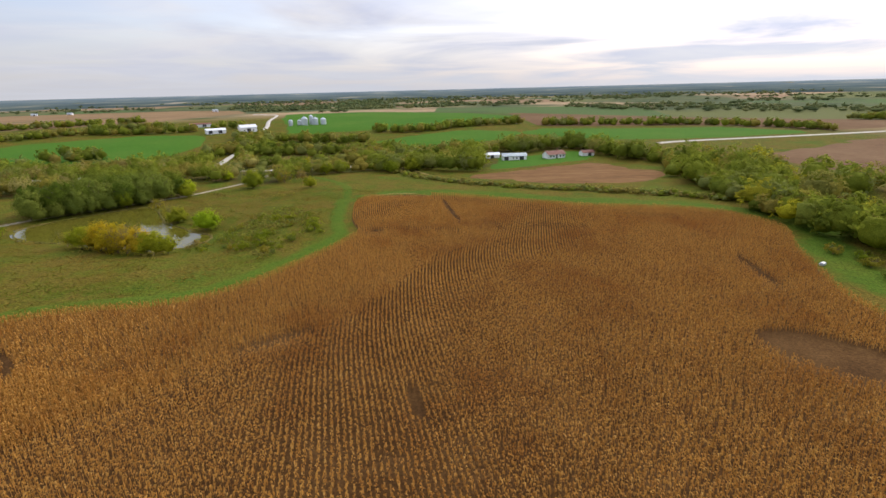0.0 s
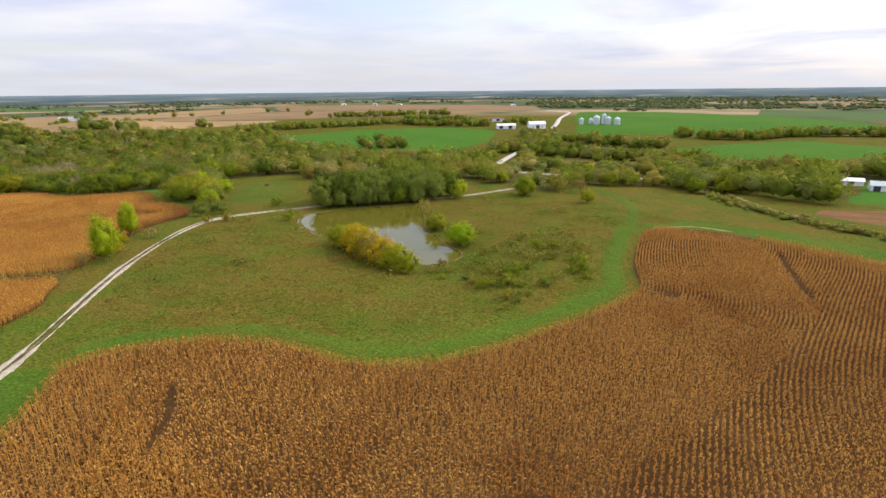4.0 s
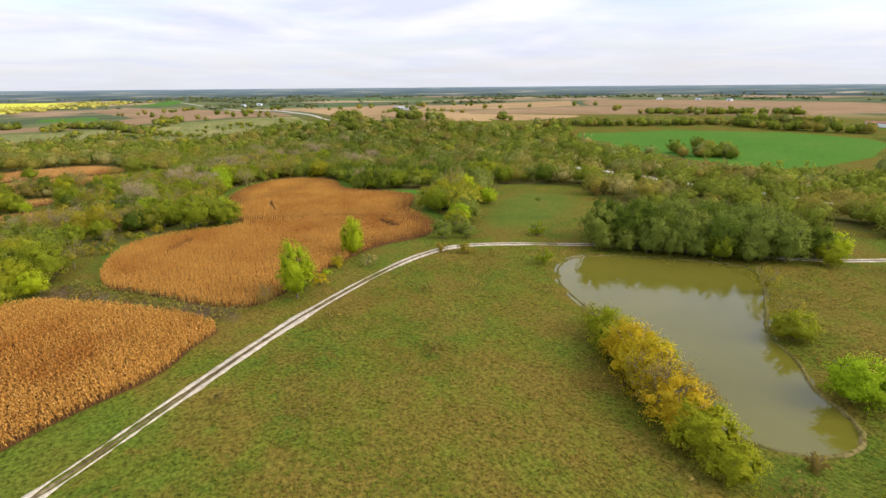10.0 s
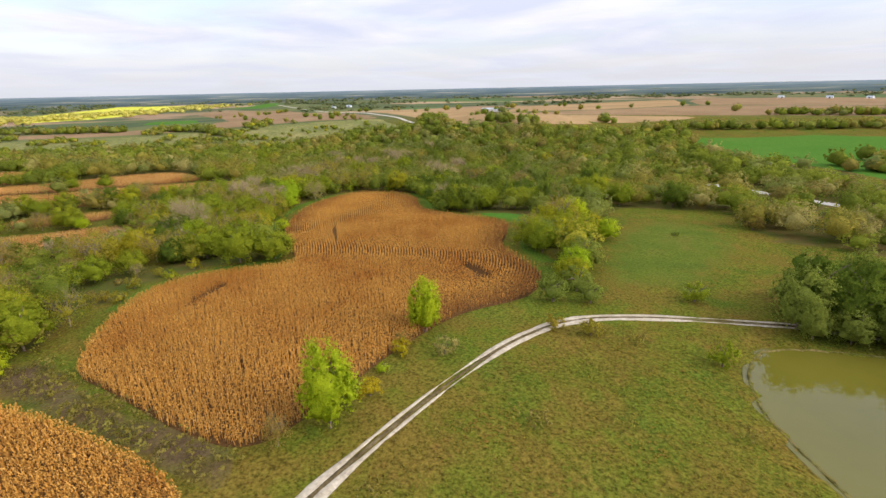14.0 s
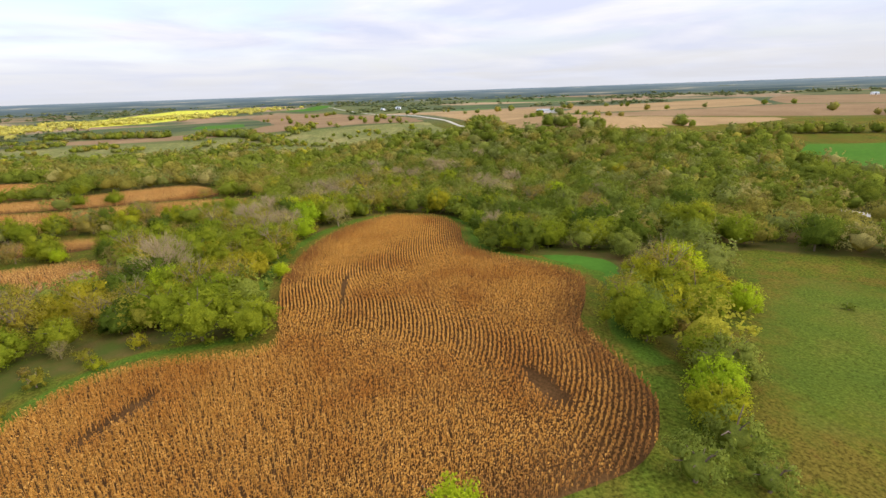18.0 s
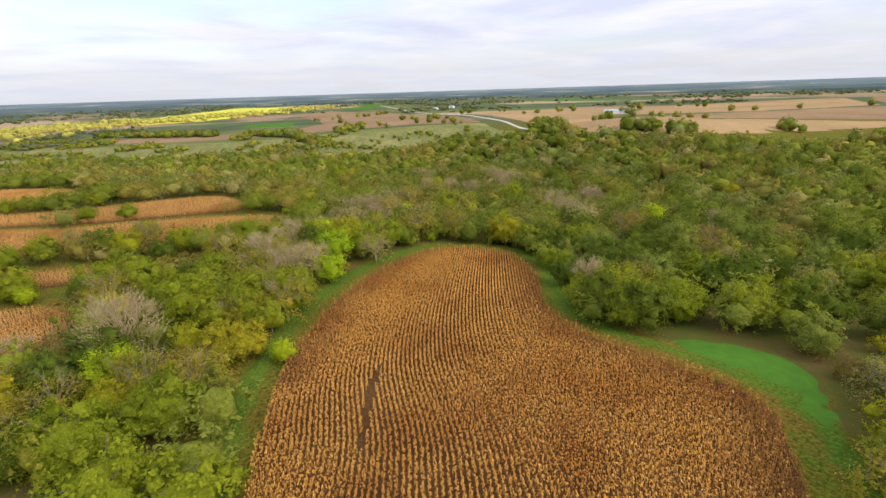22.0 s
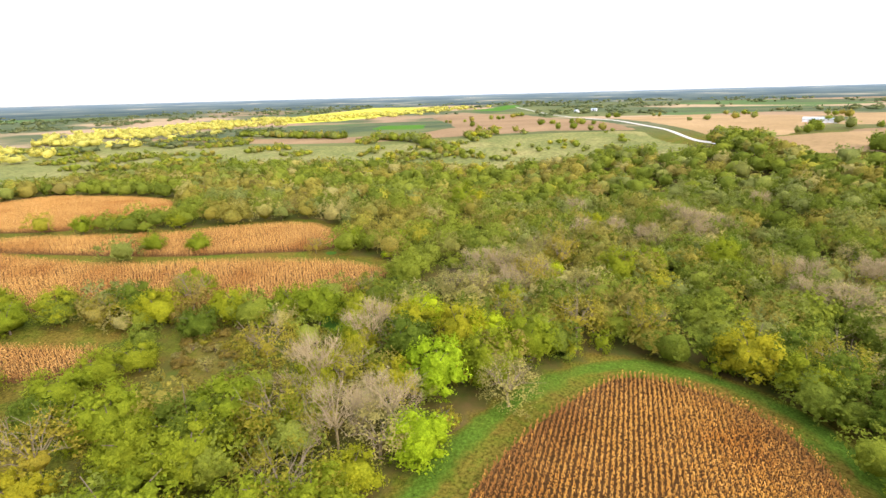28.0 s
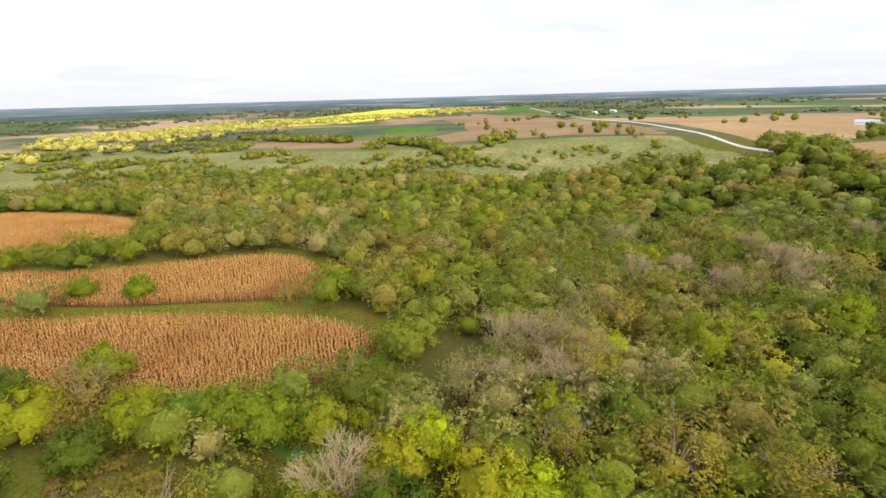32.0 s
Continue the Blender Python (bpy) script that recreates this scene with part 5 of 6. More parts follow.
for col, x, y, sz in (("green", -508, 101, 1.7), ("yellow", -512, 108, 1.3), ("green", -409, 158, 1.5), ("green", -422, 190, 1.5), ("deep", -430, 196, 1.3), ("olive", -447, 141, 1.3), ("yellow", -467, 158, 1.1), ("green", -417, 168, 1.3), ("olive", -394, 133, 1.5), ("pale", -422, 136, 1.4),
                      ("pale", -401, 128, 1.45), ("pale", -386, 114, 1.3), ("pale", -394, 120, 1.3), ("pale", -410, 133, 1.3), ("pale", -379, 119, 1.1), ("pale", -412, 200, 1.3), ("pale", -424, 226, 1.2), ("pale", -468, 190, 1.3), ("olive", -418, 143, 1.5), ("pale", -391, 147, 1.2), ("pale", -440, 176, 1.2), ("pale", -454, 193, 1.3), ("pale", -451, 203, 1.3), ("pale", -482, 222, 1.1), ("lime", -405, 140, .9), ("yellow", -380, 128, 1.1)):
    tree(col, x, y, sz, "in the woods", pick, 0.95)
for col, x, y, sz in (("lime", -327, 37, .7), ("lime", -277, 115, .6), ("yellow", -304, 92, 1.0), ("lime", -343, 117, 1.45), ("yellow", -357, 173, 1.5), ("green", -350, 180, 1.2), ("green", -329, 99, 1.15), ("deep", -272, 86, .75), ("yellow", -286, 95, .9), ("yellow", -400, 282, 1.1), ("lime", -370, 232, 1.3), ("green", -297, 104, 1.2), ("green", -310, 108, 1.25)):
    tree(col, x, y, sz, "in the woods beside the corn", pick, 0.9)
for col, x, y, sz in (("green", -100, 279, 1.25), ("lime", -124, 306, .9), ("yellow", -69, 274, .85), ("green", -34, 338, 1.2), ("green", -22, 346, 1.25), ("deep", -131, 456, 1.5), ("deep", -112, 512, 1.4), ("olive", -57, 428, 1.4), ("lime", -136, 246, 1.0), ("olive", -88, 294, 1.0), ("rust", -80, 300, .9), ("green", -74, 334, 1.1),
                      ("olive", -88, 320, 1.0), ("deep", -8, 415, 1.3), ("deep", 8, 450, 1.3), ("green", -45, 442, 1.2), ("deep", -92, 500, 1.2), ("green", -66, 345, 1.1), ("deep", -150, 462, 1.3), ("deep", -104, 300, .9)):
    tree(col, x, y, sz, "along the creek beyond the pond", pick, 0.85, "creek trees")
bush("deep", -220, 231, 0.5, "alone in the meadow", pick)
for k in range(58):
    x, y = pick.uniform(-362, -344), pick.uniform(56, 78)
    if inside(BRAMBLE, [x], [y])[0]:
        bush(pick.choice(["rust", "rust", "olive", "pale"]), x, y, pick.uniform(0.4, 0.85), "in a brambly glade", pick, 0.8, "brambles")
for x, y in ((-222, 76), (-230, 80), (-226, 72), (-238, 84), (-241, 92), (-233, 88), (-219, 80), (-236, 75)):
    bush(pick.choice(["rust", "olive", "olive", "yellow"]), x, y, pick.uniform(0.45, 1.0), "in a grassy glade", pick, 1.2, "glade bushes")
for k in range(16):
    x, y = pick.uniform(-336, -318), pick.uniform(44, 66)
    bush(pick.choice(["green", "olive", "rust", "olive"]), x, y, pick.uniform(0.35, 0.9), "in a grassy glade", pick, 1.0, "glade bushes")
rest = spots[215:]
TINTS = {"deep": 0.02, "green": 0.2, "lime": 0.26, "willow": 0.36, "olive": 0.5, "rust": 0.66, "yellow": 0.82, "pale": 0.97}
stuff_leaves = leafy("woodland_leaves", (0, 0, 0), (0, 0, 0), (0, 0, 0), True)
rmp = [x for x in stuff_leaves.node_tree.nodes if x.type == "VALTORGB"][0].color_ramp
while len(rmp.elements) < 7:
    rmp.elements.new(0.5)
for e, (p, c) in zip(rmp.elements, ((0.02, (0.180, 0.220, 0.029)), (0.2, (0.272, 0.308, 0.035)), (0.36, (0.264, 0.287, 0.079)), (0.5, (0.342, 0.292, 0.052)), (0.66, (0.290, 0.236, 0.070)), (0.82, (0.42, 0.40, 0.028)), (0.97, (0.42, 0.365, 0.120)))):
    e.position, e.color = p, (*c, 1)


def wood_stuff(name, places, cards, size, label, seed, lobes=9, wide=5.2, high=8.6, scale=(0.8, 1.35), leaves=None, cores=3, inner=0.66):
    """A whole wood as one object: many small crowns, each ragged in its own way."""
    g = np.random.default_rng(seed)
    shapes = [leaf_cloud(np.random.default_rng(seed + 50 + k), wide, high, 0.6, lobes, cards, size, cores, inner) for k in range(7)]
    V, F, T, N, n = [], [], [], [], 0
    zs = height(np.array([p[0] for p in places]), np.array([p[1] for p in places]))
    for (x, y, tint), z in zip(places, zs):
        v, f, nv = shapes[g.integers(7)]
        a, s = g.uniform(0, 6.28), g.uniform(*scale)
        ca, sa = np.cos(a) * s, np.sin(a) * s
        V.append(np.c_[v[:, 0] * ca - v[:, 1] * sa + x, v[:, 0] * sa + v[:, 1] * ca + y, v[:, 2] * s * g.uniform(0.72, 1.02) + z])
        N.append(np.c_[nv[:, 0] * ca - nv[:, 1] * sa, nv[:, 0] * sa + nv[:, 1] * ca, nv[:, 2] * s])
        F.append(f + n)
        T.append(np.full(len(v), np.clip(tint + g.normal(0, 0.035), 0, 1)))
        n += len(v)
    return tagged(new(name, mesh_of(name, np.concatenate(V), np.concatenate(F), [leaves or stuff_leaves], np.concatenate(T), normals=np.concatenate(N) / np.linalg.norm(np.concatenate(N), axis=1)[:, None])), label, "woods", "", "stuff")


others = rest + list(zip(wx[~near_wood], wy[~near_wood], nz[~near_wood], nt[~near_wood]))
others = [(x, y, TINTS["willow" if greyed(x, y) else "pale" if fading(x, y) and pick.random() < 0.75 else species(a, b, pick.random(), x, y)]) for x, y, a, b in others]
remote = [p for p in others if p[0] < -500 or p[1] < -60 or p[1] > 345]
remote = [p for p in remote if not (p[0] < -592 and 110 < p[1] < 256 and (p[0] < -635 or p[1] > 215))]
others = [p for p in others if not (p[0] < -500 or p[1] < -60 or p[1] > 345)]
others = [p for p in others if math.hypot(p[0] + 372, p[1] - 90) > 8 and math.hypot(p[0] + 377, p[1] - 64) > 6]
# lower, greener trees close the canopy of the western woods
under = [(p[0] + 3.4, p[1] + 3.4, TINTS[pick.choice(["deep", "deep", "deep", "green", "willow", "olive"])]) for p in others + remote if -520 < p[0] < -345 and 112 < p[1] < 262 and pick.random() < 0.7]
ux, uy = np.array([p[0] for p in under]), np.array([p[1] for p in under])
free = (reach(CORN_B, ux, uy) > 6.0) & (reach(ROAD_W, ux, uy) > 4.0)
for c in CLEAR:
    free &= ~inside(c, ux, uy)
under = [p for p, f in zip(under, free) if f]
others += [p for p in under if p[0] >= -500]
remote += [p for p in under if p[0] < -500]
wood_stuff("woodland", others, 480, 0.37, "mixed autumn woodland of green, olive and rusty crowns", 21, 22, cores=0, inner=0.55)
wood_stuff("woodland", remote, 110, 0.66, "mixed autumn woodland on the farther slopes", 23, 12, cores=0, inner=0.7)
bare_tree(-284, 84, 1.75, pick)
bare_tree(-338, 97, 1.5, pick)
bare_tree(-357, 101, 1.4, pick)
lane = []
for x, y in ROAD_W:
    if -620 < x < -290:
        for side in (-1, 1):
            lane.append((x + pick.uniform(-1, 1), y + side * pick.uniform(4.0, 5.2), TINTS[species(pick.uniform(-0.4, 0.4), pick.uniform(-0.4, 0.4), pick.random())]))
wood_stuff("roadside_trees", lane, 60, 0.8, "trees leaning over the gravel road", 27, cores=4, scale=(0.95, 1.3))
for x, y in ((-402, 119), (-407, 206), (-407, 222), (-474, 189), (-460, 192), (-454, 201), (-482, 223), (-451, 152), (-456, 165), (-447, 174), (-485, 152), (-326, 105), (-389, 129), (-399, 134), (-393, 200), (-381, 210), (-447, 191), (-464, 193), (-354, 247), (-408, 222), (-385, 120), (-402, 126), (-387, 205), (-330, 112), (-455, 197)):
    bare_tree(x, y, pick.uniform(1.1, 1.4), pick)


# ---- tall grass and weeds on the rough ground ----
g = np.random.default_rng(77)
m, n, l, b = material("dry_grass_blades", 0.9, 0.02)
at = n.new("ShaderNodeAttribute")
at.attribute_name = "tint"
r = ramp(n, (0.0, (0.100, 0.132, 0.013)), (0.35, (0.134, 0.134, 0.014)), (0.65, (0.168, 0.132, 0.018)), (1.0, (0.180, 0.106, 0.020)))
l.new(at.outputs["Fac"], r.inputs[0])
l.new(r.outputs[0], b.inputs["Base Color"])
ROUGH = smooth_ring([(-100, 96), (-128, 112), (-150, 133), (-165, 155), (-170, 178), (-158, 205), (-120, 262), (-60, 270), (-30, 255), (-42, 225), (-40, 190), (-38, 170), (-50, 138), (-70, 116)], 3.0)
gx2, gy2 = g.uniform(-172, -28, 52000), g.uniform(94, 272, 52000)
ok = inside(ROUGH, gx2, gy2) & ~inside(POND, gx2, gy2) & (reach(TRAIL[::2], gx2, gy2) > 2.5)
gx2, gy2 = gx2[ok], gy2[ok]
clump = np.array([noise.noise((x / 13, y / 13, 1.0)) + 0.8 * noise.noise((x / 4, y / 4, 5.0)) for x, y in zip(gx2, gy2)]) + g.normal(0, 0.35, len(gx2))
ok = clump > 0.0
gx2, gy2, clump = gx2[ok], gy2[ok], clump[ok]
cnt = len(gx2)
tone = np.clip(0.45 + 0.8 * np.array([noise.noise((x / 14, y / 14, 8.0)) for x, y in zip(gx2, gy2)]) + g.normal(0, 0.12, cnt), 0, 1)
base = np.c_[gx2, gy2, height(gx2, gy2) + 0.05]
V, N = [], []
for k in range(3):
    # bent-over blades: each rises from its root, arches and lies over
    a = g.uniform(0, 6.28, cnt)
    d = np.c_[np.cos(a), np.sin(a), np.zeros(cnt)]
    s = np.c_[-np.sin(a), np.cos(a), np.zeros(cnt)] * g.uniform(0.06, 0.14, (cnt, 1))
    up = np.array([0, 0, 1.0]) * g.uniform(0.05, 0.2, (cnt, 1))
    ln = g.uniform(0.2, 0.45, (cnt, 1))
    V += [base, base + d * ln * 0.6 - s + up, base + d * ln + up * 0.7, base + d * ln * 0.6 + s + up]
    N += [np.array([0, 0, 1.0]) + d * 0.25 * g.normal(0, 1, (cnt, 1))] * 4
V, N = np.stack(V, 1).reshape(-1, 3), np.stack(N, 1).reshape(-1, 3)
N /= np.linalg.norm(N, axis=1)[:, None]
tagged(new("tall_grass", mesh_of("tall_grass", V, np.arange(len(V)).reshape(-1, 4), [m], np.repeat(tone, 12), normals=N)), "tufts of tall olive and rusty grass on rough ground", "grass", "", "stuff")


# ---- low scrub among the rough grass ----
g = np.random.default_rng(83)
THICKET = smooth_ring([(-76, 186), (-70, 203), (-58, 212), (-47, 200), (-43, 183), (-46, 166), (-52, 156), (-62, 157), (-70, 168)], 3.0)
scrub = []
for x, y in zip(g.uniform(-165, -36, 9000), g.uniform(100, 300, 9000)):
    v = noise.noise((x / 9, y / 9, 2.0)) + 0.5 * noise.noise((x / 3.5, y / 3.5, 6.0))
    dense = inside(THICKET, np.array([x]), np.array([y]))[0]
    if v > (-0.1 if dense else 0.52) and reach(NW_EDGE[::4], [x], [y])[0] > 12 and reach(TRAIL[::3], [x], [y])[0] > 4 and reach(POND[::2], [x], [y])[0] > 3 and not inside(POND, [x], [y])[0] and (dense or inside(ROUGH, np.array([x]), np.array([y]))[0]):
        scrub.append((x, y, g.choice([0.05, 0.2, 0.2, 0.36, 0.5]) if dense else g.choice([0.5, 0.66, 0.66])))
gap_ring = smooth_ring([(-156, 106), (-150, 111), (-147, 107), (-158, 96), (-171, 82), (-181, 73), (-189, 75), (-182, 83), (-170, 92)], 3.0)
for x, y in zip(g.uniform(-190, -146, 700), g.uniform(72, 112, 700)):
    if inside(gap_ring, np.array([x]), np.array([y]))[0]:
        scrub.append((x, y, g.choice([0.5, 0.66, 0.66])))
wood_stuff("scrub", scrub, 60, 0.5, "low tangled scrub and tall weeds on rough grass", 85, 5, 4.6, 4.4, (0.15, 0.5), cores=0, inner=0)


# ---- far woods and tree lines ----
g = np.random.default_rng(31)
far_places = []
LINES = [[(-543, 296), (-514, 328)], [(-512, 470), (-486, 508), (-426, 580)], [(-500, 440), (-470, 450)], [(-545, 414), (-540, 420)], [(-425, 592), (-335, 590), (-285, 606)], [(-303, 414), (-284, 410), (-270, 424)], [(-262, 640), (-240, 632)], [(-420, 650), (-330, 640)], [(-560, 660), (-480, 720), (-430, 760)], [(-690, 274), (-660, 273), (-618, 268), (-590, 264)], [(-181, 452), (-163, 470), (-129, 462), (-85, 458), (-40, 470)], [(-163, 528), (-120, 515), (-78, 518)], [(-78, 590), (-28, 585), (27, 632), (90, 660)],
         [(56, 470), (100, 440), (128, 400), (140, 340), (132, 300), (126, 266), (120, 230), (118, 200), (120, 170), (124, 140), (128, 110)], [(28, 430), (10, 400), (-10, 375), (-30, 350)], [(-307, 448), (-290, 430)],
         [(-190, 440), (-178, 480), (-205, 545)], [(-160, 430), (-168, 500), (-185, 550)], [(-150, 445), (-100, 450), (-55, 455)], [(-821, -26), (-785, 20), (-700, 60)], [(-850, -85), (-939, -260)], [(120, 640), (300, 610), (380, 530)], [(485, 640), (700, 500)]]
for line in LINES:
    c = smooth_ring(line, 5.0, False)
    for x, y in c:
        for _ in range(2):
            far_places.append((x + g.normal(0, 4), y + g.normal(0, 4), g.choice([0.05, 0.2, 0.2, 0.36, 0.5])))
for line in ([(-640, 330), (-672, 400), (-700, 460)], [(-700, 335), (-790, 395), (-900, 475), (-1000, 500)], [(-760, 400), (-790, 560), (-800, 760)], [(-560, 640), (-480, 700), (-420, 745)], [(-1250, 430), (-1100, 530), (-900, 640)],
             [(-900, 300), (-960, 400)], [(-1150, 255), (-1180, 340), (-1250, 420)], [(-590, 600), (-640, 680), (-700, 720)], [(-800, 240), (-835, 160), (-822, 60)], [(-885, 225), (-960, 130), (-975, 30)], [(-1125, 0), (-1240, 80), (-1369, 120)]):
    for x, y in smooth_ring(line, 13.0, False):
        if noise.noise((x / 45, y / 45, 4.0)) > 0.05:
            far_places.append((x + g.normal(0, 6), y + g.normal(0, 6), g.choice([0.05, 0.2, 0.36, 0.5])))
belt = []
for line in ([(-42, 346), (-18, 353), (4, 345), (22, 338)], [(22, 352), (20, 380), (22, 410)], [(46, 440), (62, 422), (80, 436), (100, 442), (122, 424)], [(112, 405), (120, 385), (126, 360)]):
    for x, y in smooth_ring(line, 4.5, False):
        belt.append((x + g.normal(0, 2), y + g.normal(0, 2), g.choice([0.03, 0.1, 0.2, 0.36])))
NE = smooth_ring([(118, 262), (112, 215), (108, 185), (110, 160), (112, 130), (118, 90), (160, 80), (175, 160), (200, 230), (190, 290), (140, 330)], 4.0)
for k in range(900):
    x, y = g.uniform(100, 210), g.uniform(70, 340)
    if inside(NE, np.array([x]), np.array([y]))[0] and g.random() < 0.26:
        belt.append((x, y, g.choice([0.05, 0.15, 0.2, 0.3, 0.5, 0.82], p=[.2, .2, .25, .1, .15, .1])))
wood_stuff("tree_line", far_places, 90, 0.68, "hedgerow trees and wooded draws between fields", 41, 12, 4.6, 8.4, cores=0, inner=0.78)
wood_stuff("tree_belt", belt, 260, 0.56, "tall dense belt of trees beside the corn", 43, 16, 5.4, 10.5, (0.9, 1.6), cores=0, inner=0.6)
hedge = [(x + g.normal(0, 2.2), y + g.normal(0, 2.2), g.choice([0.2, 0.36, 0.5, 0.66])) for x, y in smooth_ring([(-34, 348), (-15, 312), (4, 286), (26, 264), (46, 250), (70, 240), (112, 216)], 0.55, False)]
wood_stuff("hedge", hedge, 36, 0.8, "low hedge of scrub along a ditch", 44, 6, 4.6, 6.0, (0.18, 0.5), cores=0)
pasture = []
for k in range(5600):
    x, y = g.uniform(-900, -615), g.uniform(-420, 215)
    if y > 95 and g.random() < (0.4 if x > -685 and y < 200 else 0.8):  # open slope below the road
        continue
    if noise.noise((x / 60, y / 60, 7.0)) + 0.4 * noise.noise((x / 20, y / 20, 3.0)) > 0.06 + np.clip((-700 - x) / 600, 0, 0.3):
        pasture.append((x, y, g.choice([0.15, 0.2, 0.36, 0.5, 0.82], p=[.2, .3, .2, .2, .1])))
wood_stuff("pasture_trees", pasture, 30, 1.0, "scattered trees and scrub on rough pasture", 45, 6, 4.2, 6.5, (0.5, 1.1), cores=0)
far = []
fields = [straight(p, 20.0) for nm, mt, p, lb in FIELDS]
k = 0
while len(far) < 3600 and k < 60000:
    k += 1
    d, a = 760 + 1600 * g.random() ** 1.15, g.uniform(-2.75, 0.95)
    x, y = -150 + d * np.sin(a), 170 + d * np.cos(a)
    v = noise.noise((x / 330, y / 210, 1.5)) + 0.5 * noise.noise((x / 90, y / 90, 4.5)) + np.clip((d - 1300) / 2500, 0, 0.4)
    if v > (0.42 if -1.4 < a < -0.33 else -0.3 if -0.33 < a < 0.25 and d > 930 else 0.2):  # open farmland to the north-west, woods to the north
        far.append((x, y, d))
fx, fy = np.array(far).T[:2]
ok = np.ones(len(fx), bool)
for f in fields:
    ok &= ~inside(f, fx, fy)
ok &= (reach(ROAD[::2], fx, fy) > 14) & (reach(ROAD_W[::2], fx, fy) > 14)
ok &= ~((fx > -640) & (fx < 130) & (fy < 420))
ok &= ~((fx > -930) & (fx < -560) & (fy > 80) & (fy < 560))
# leaf colours greyed toward blue, putting distance haze into the base colour
far_leaves = leafy("haze_tinted_leaves", (0.15, 0.19, 0.085), (0.185, 0.22, 0.09), (0.23, 0.235, 0.095), True)
wood_stuff("far_woods", [(x, y, t) for x, y, t in zip(fx[ok], fy[ok], g.random(ok.sum()))], 22, 1.7, "distant dark woods on rolling hills, tinted for haze", 51, 7, 10.0, 7.5, (0.7, 1.4), far_leaves, 0, 0.55)
# trees in the far sunny patch; the sunlight is in their leaf colour
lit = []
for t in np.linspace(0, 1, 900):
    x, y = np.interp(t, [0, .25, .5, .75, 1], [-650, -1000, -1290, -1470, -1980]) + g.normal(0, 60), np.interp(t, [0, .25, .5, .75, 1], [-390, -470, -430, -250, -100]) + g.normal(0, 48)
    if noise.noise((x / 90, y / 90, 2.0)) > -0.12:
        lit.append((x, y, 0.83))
golden = wood_stuff("yellow_woods", lit, 60, 1.5, "distant belt of trees coloured bright yellow as if sunlit", 61, 8, 7.5, 8.5, cores=2)
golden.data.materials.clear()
golden.data.materials.append(leafy("sunlit_yellow_leaves", (0.58, 0.55, 0.15), (0.66, 0.61, 0.16), (0.72, 0.66, 0.17), True))


# ---- buildings ----
def gabled(name, x, y, turn, long, wide, eave, rise, wall_mat, roof_mat, label, doors=(), windows=(), chimney=False, lift=0.0):
    """A gabled building: walls, two-sided roof with overhang, doors and windows on its long side."""
    t = root(name, x, y, ground_at(x, y) + lift, turn, 1.0, label=label, category="building")
    bm = bmesh.new()
    prof = [(-wide / 2, -0.5), (wide / 2, -0.5), (wide / 2, eave), (0, eave + rise), (-wide / 2, eave)]
    a = [bm.verts.new((-long / 2, p, q)) for p, q in prof]
    b2 = [bm.verts.new((long / 2, p, q)) for p, q in prof]
    bm.faces.new(a[::-1])
    bm.faces.new(b2)
    for i2 in range(5):
        bm.faces.new((a[i2], a[(i2 + 1) % 5], b2[(i2 + 1) % 5], b2[i2]))
    bmesh.ops.recalc_face_normals(bm, faces=bm.faces)
    part("wall", bm, wall_mat, t)
    for s in (-1, 1):
        bm = bmesh.new()
        over = 0.5
        slope = rise / (wide / 2)
        e = [(-long / 2 - over, 0, eave + rise + 0.03), (long / 2 + over, 0, eave + rise + 0.03), (long / 2 + over, s * (wide / 2 + over), eave - slope * over + 0.03), (-long / 2 - over, s * (wide / 2 + over), eave - slope * over + 0.03)]
        lo = [bm.verts.new(p) for p in e]
        hi = [bm.verts.new((p[0], p[1], p[2] + 0.15)) for p in e]
        bm.faces.new(lo)
        bm.faces.new(hi[::-1])
        for i2 in range(4):
            bm.faces.new((lo[i2], lo[(i2 + 1) % 4], hi[(i2 + 1) % 4], hi[i2]))
        bmesh.ops.recalc_face_normals(bm, faces=bm.faces)
        part("roof_slope", bm, roof_mat, t)
    for nm, items, z0, sz in (("door", doors, 0.0, 3.2), ("window", windows, 1.0, 1.2)):
        for u, w in items:
            for s in (-1, 1):
                bm = bmesh.new()
                box(bm, u, s * (wide / 2 + 0.03), z0, w, 0.1, min(sz, eave - 0.3))
                pane = part(nm, bm, MAT["dark"], t)
                if nm == "window":
                    bm = bmesh.new()
                    h = min(sz, eave - 0.3)
                    for fx, fz, fw, fh in ((u - w / 2, z0, 0.1, h), (u + w / 2, z0, 0.1, h), (u, z0, w, 0.1), (u, z0 + h - 0.1, w, 0.1)):
                        box(bm, fx, s * (wide / 2 + 0.06), fz, fw, 0.1, fh)
                    part("window_frame", bm, MAT["white"], pane)
    if chimney:
        bm = bmesh.new()
        box(bm, long * 0.2, 0, eave + rise * 0.6, 0.8, 0.8, rise * 0.4 + 1.2)
        part("chimney", bm, MAT["roof_red"], t)
    return t


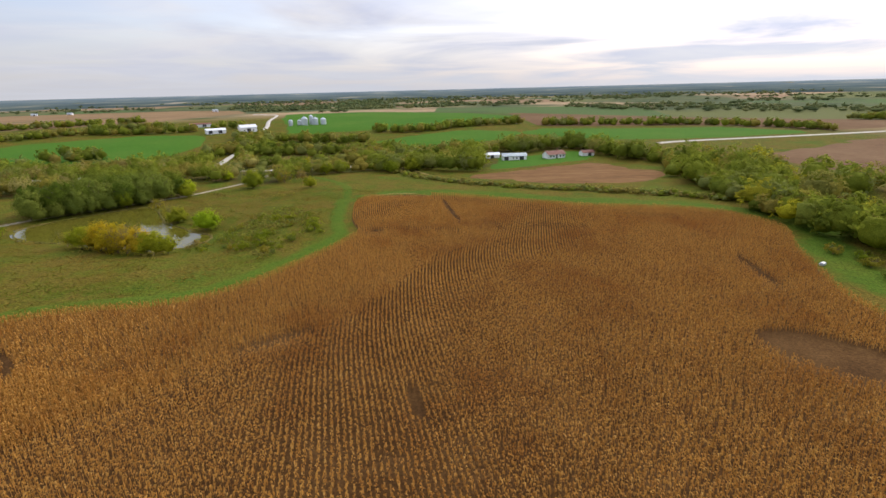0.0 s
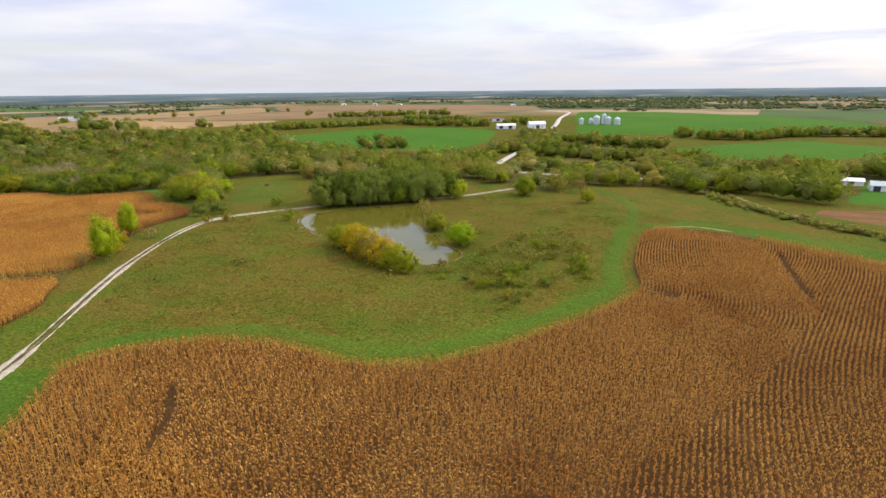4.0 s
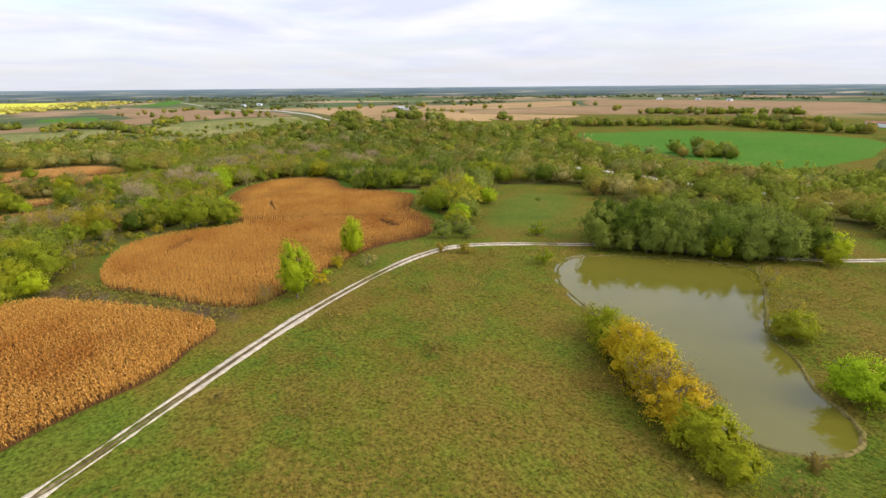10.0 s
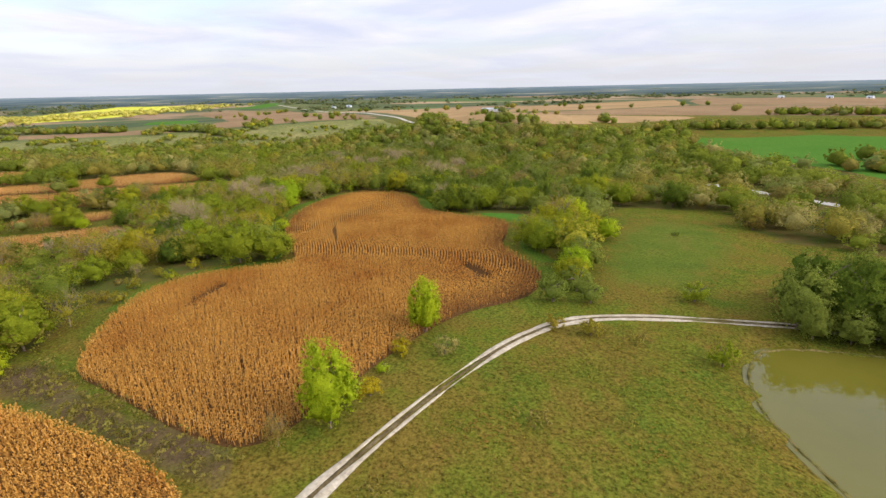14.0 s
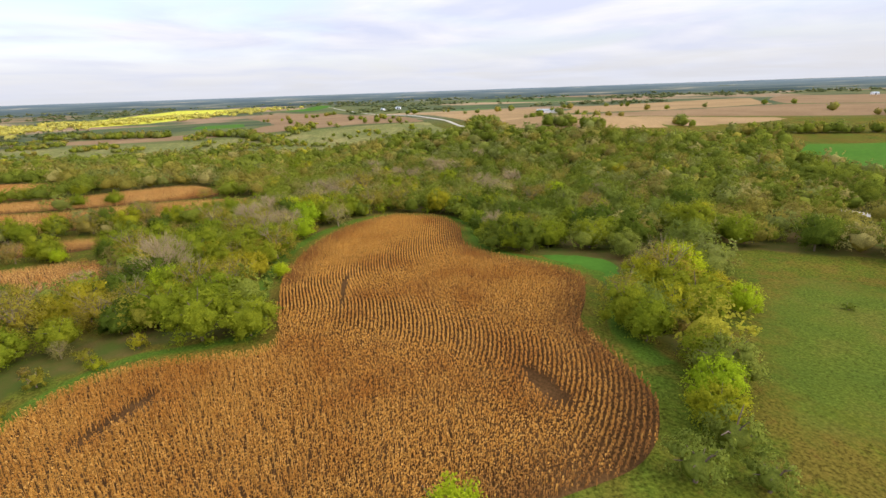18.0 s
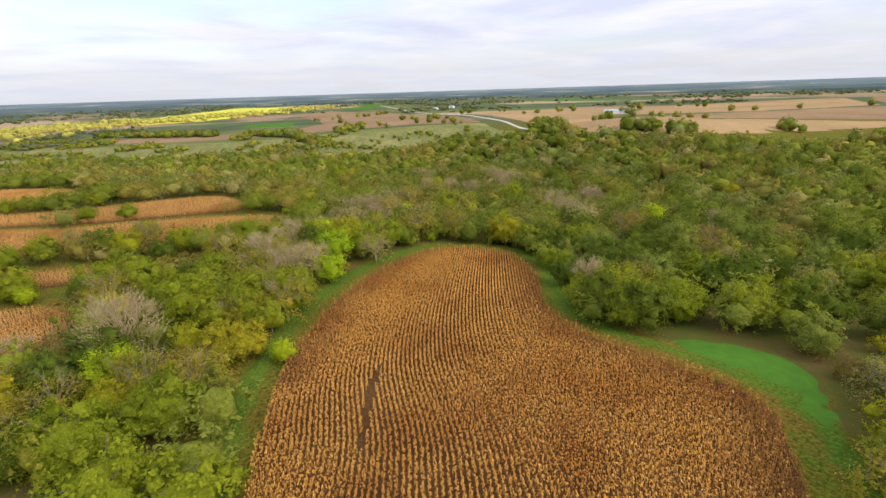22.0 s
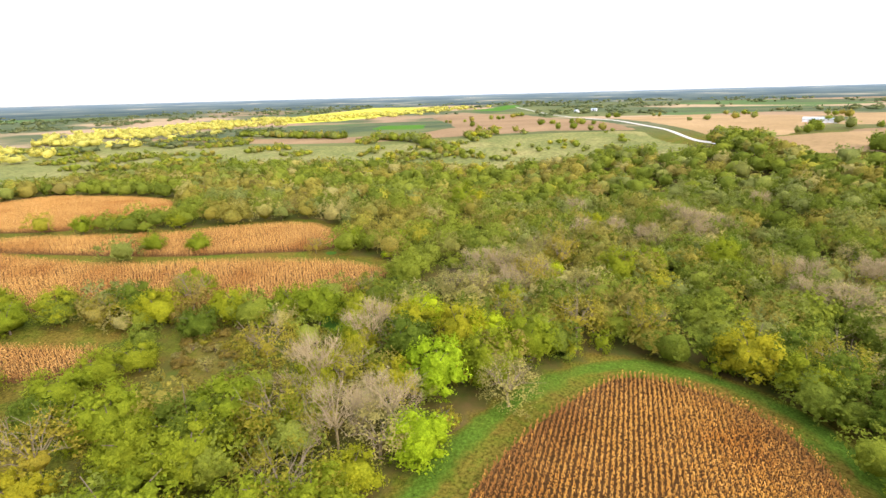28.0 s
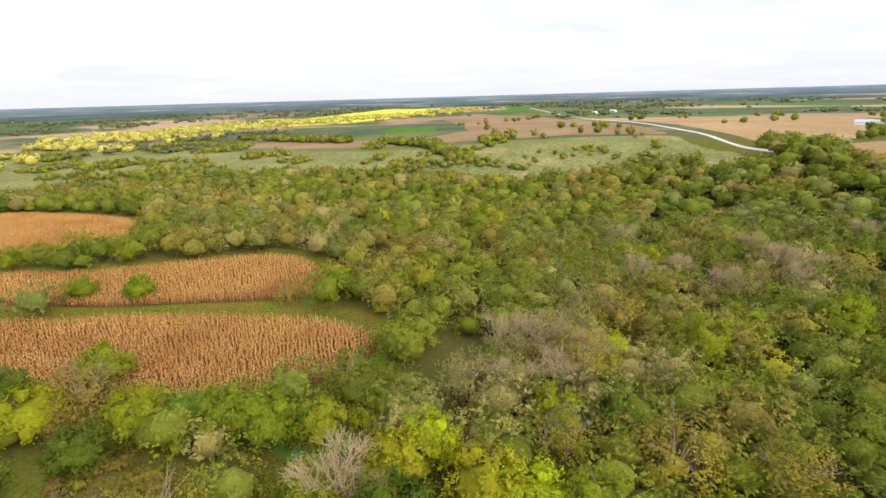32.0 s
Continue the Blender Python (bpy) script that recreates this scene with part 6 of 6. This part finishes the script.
def grain_bin(x, y, wide, high, label):
    t = root("grain_bin", x, y, None, 0, 1.0, label=label, category="grain bin", group="grain bins")
    bm = bmesh.new()
    segs = 24
    rings = []
    for k in range(int(high / 0.8) * 2 + 1):
        z = -0.3 + (high + 0.3) * k / (int(high / 0.8) * 2)
        r = wide / 2 + (0.05 if k % 2 else 0)
        rings.append([bm.verts.new((r * math.cos(2 * math.pi * i2 / segs), r * math.sin(2 * math.pi * i2 / segs), z)) for i2 in range(segs)])
    for p, q in zip(rings, rings[1:]):
        for i2 in range(segs):
            bm.faces.new((p[i2], p[(i2 + 1) % segs], q[(i2 + 1) % segs], q[i2]))
    part("drum", bm, MAT["zinc"], t)
    bm = bmesh.new()
    bmesh.ops.create_cone(bm, segments=segs, radius1=wide / 2 + 0.2, radius2=0.5, depth=wide * 0.26, cap_ends=True, matrix=Matrix.Translation((0, 0, high + wide * 0.13)))
    part("cone_roof", bm, MAT["zinc"], t)
    bm = bmesh.new()
    bmesh.ops.create_cone(bm, segments=12, radius1=0.55, radius2=0.45, depth=0.7, cap_ends=True, matrix=Matrix.Translation((0, 0, high + wide * 0.26 + 0.3)))
    part("cap", bm, MAT["zinc"], t)
    return t


gabled("long_barn", 50, 391, 2, 17, 8, 2.9, 1.7, MAT["white"], MAT["roof_grey"], "long low white barn with a grey metal roof", ((-6, 3), (5, 3)), ((-1, 1.2), (1.5, 1.2)))
gabled("farmhouse", 79, 391, 20, 14, 8, 3.0, 2.2, MAT["white"], MAT["roof_red"], "white single-storey farmhouse with a reddish-brown roof", ((0, 1.2),), ((-5, 1.4), (-2.5, 1.4), (3, 1.4), (5.5, 1.4)), True)
gabled("garden_shed", 104, 396, 15, 9, 6, 2.6, 1.4, MAT["white"], MAT["roof_red"], "small pale shed with a rusty roof", ((1, 2.4),))
gabled("garage", 35, 404, 4, 11, 6, 2.6, 1.3, MAT["white"], MAT["white"], "small white garage beside the barn", ((0, 2.6),))
gabled("machine_shed", -250, 586, 36, 20, 9, 3.4, 1.7, MAT["white"], MAT["white"], "long low white machine shed", ((-6, 4), (4, 4)), (), lift=0.5)
gabled("barn", -220, 600, 40, 18, 9, 4.6, 2.6, MAT["white"], MAT["white"], "white gabled barn beside the road", ((0, 4),), ((-5, 1.3), (5, 1.3)), lift=0.5)
gabled("cattle_shed", -300, 660, 20, 24, 8, 3.0, 1.4, MAT["white"], MAT["roof_red"], "low open shed with a rusty roof", ((-5, 4), (5, 4)), (), lift=0.5)
gabled("pole_barn", -834, 415, 55, 28, 11, 2.8, 1.7, MAT["white"], MAT["roof_grey"], "white pole barn in a tan field", ((-5, 2.6),), (), lift=0.5)
for x, y, w, h in ((-190, 640, 6, 7), (-180, 646, 5.5, 6.5), (-172, 643, 9, 10), (-165, 652, 6, 12), (-158, 646, 8, 9), (-148, 650, 8, 8), (-176, 656, 5, 9)):
    grain_bin(x * 0.9 - 17, y + 18, w * 0.85, h * 0.85, "galvanised steel grain bin with a conical roof")
for x, y, turn in ((-1500, 240, 20), (-1560, 285, 60), (-1620, 250, 10), (-1000, 1300, 30), (-940, 1340, 0), (-600, 1400, 45), (-1080, 1250, 70)):
    gabled("farmhouse", x, y, turn, 13, 8, 3.4, 2.2, MAT["white"], MAT["roof_grey"], "far white farm building among fields", ((0, 3),), ((-5, 1.4), (5, 1.4)), lift=0.5)


# ---- small things along roads and field edges ----
def utility_pole(x, y, turn, tall=9.0):
    t = root("utility_pole", x, y, None, turn, 1.0, label="weathered wooden utility pole with a crossarm", category="utility pole", group="utility poles")
    bm = bmesh.new()
    bmesh.ops.create_cone(bm, segments=10, radius1=0.17, radius2=0.11, depth=tall, cap_ends=True, matrix=Matrix.Translation((0, 0, tall / 2 - 0.3)))
    part("pole", bm, MAT["wood"], t)
    bm = bmesh.new()
    box(bm, 0, 0.16, tall - 1.1, 2.2, 0.1, 0.12)
    part("crossarm", bm, MAT["wood"], t)
    for u in (-0.95, 0.0, 0.95):
        bm = bmesh.new()
        bmesh.ops.create_cone(bm, segments=8, radius1=0.06, radius2=0.04, depth=0.16, cap_ends=True, matrix=Matrix.Translation((u, 0.16, tall - 0.9)))
        part("insulator", bm, MAT["white"], t)


for x, y, turn in ((-289, 343, 80), (-379, 350, 80), (-674, 267, 95), (66, 425, 10)):
    utility_pole(x, y, turn)

# unidentified pale object, drawn as a bevelled box with an added lid
bm = bmesh.new()
box(bm, 0, 0, 0, 1.6, 1.0, 0.7)
bmesh.ops.bevel(bm, geom=bm.edges[:], offset=0.12, segments=2, affect="EDGES")
tank = root("pale_box", 91, 134, None, 30, 1.0, label="small unidentified pale object on grass at the field edge", category="tank")
part("tank_body", bm, MAT["zinc"], tank)
bm = bmesh.new()
box(bm, 0, 0, 0.7, 1.2, 0.6, 0.08)
part("tank_lid", bm, MAT["zinc"], tank)
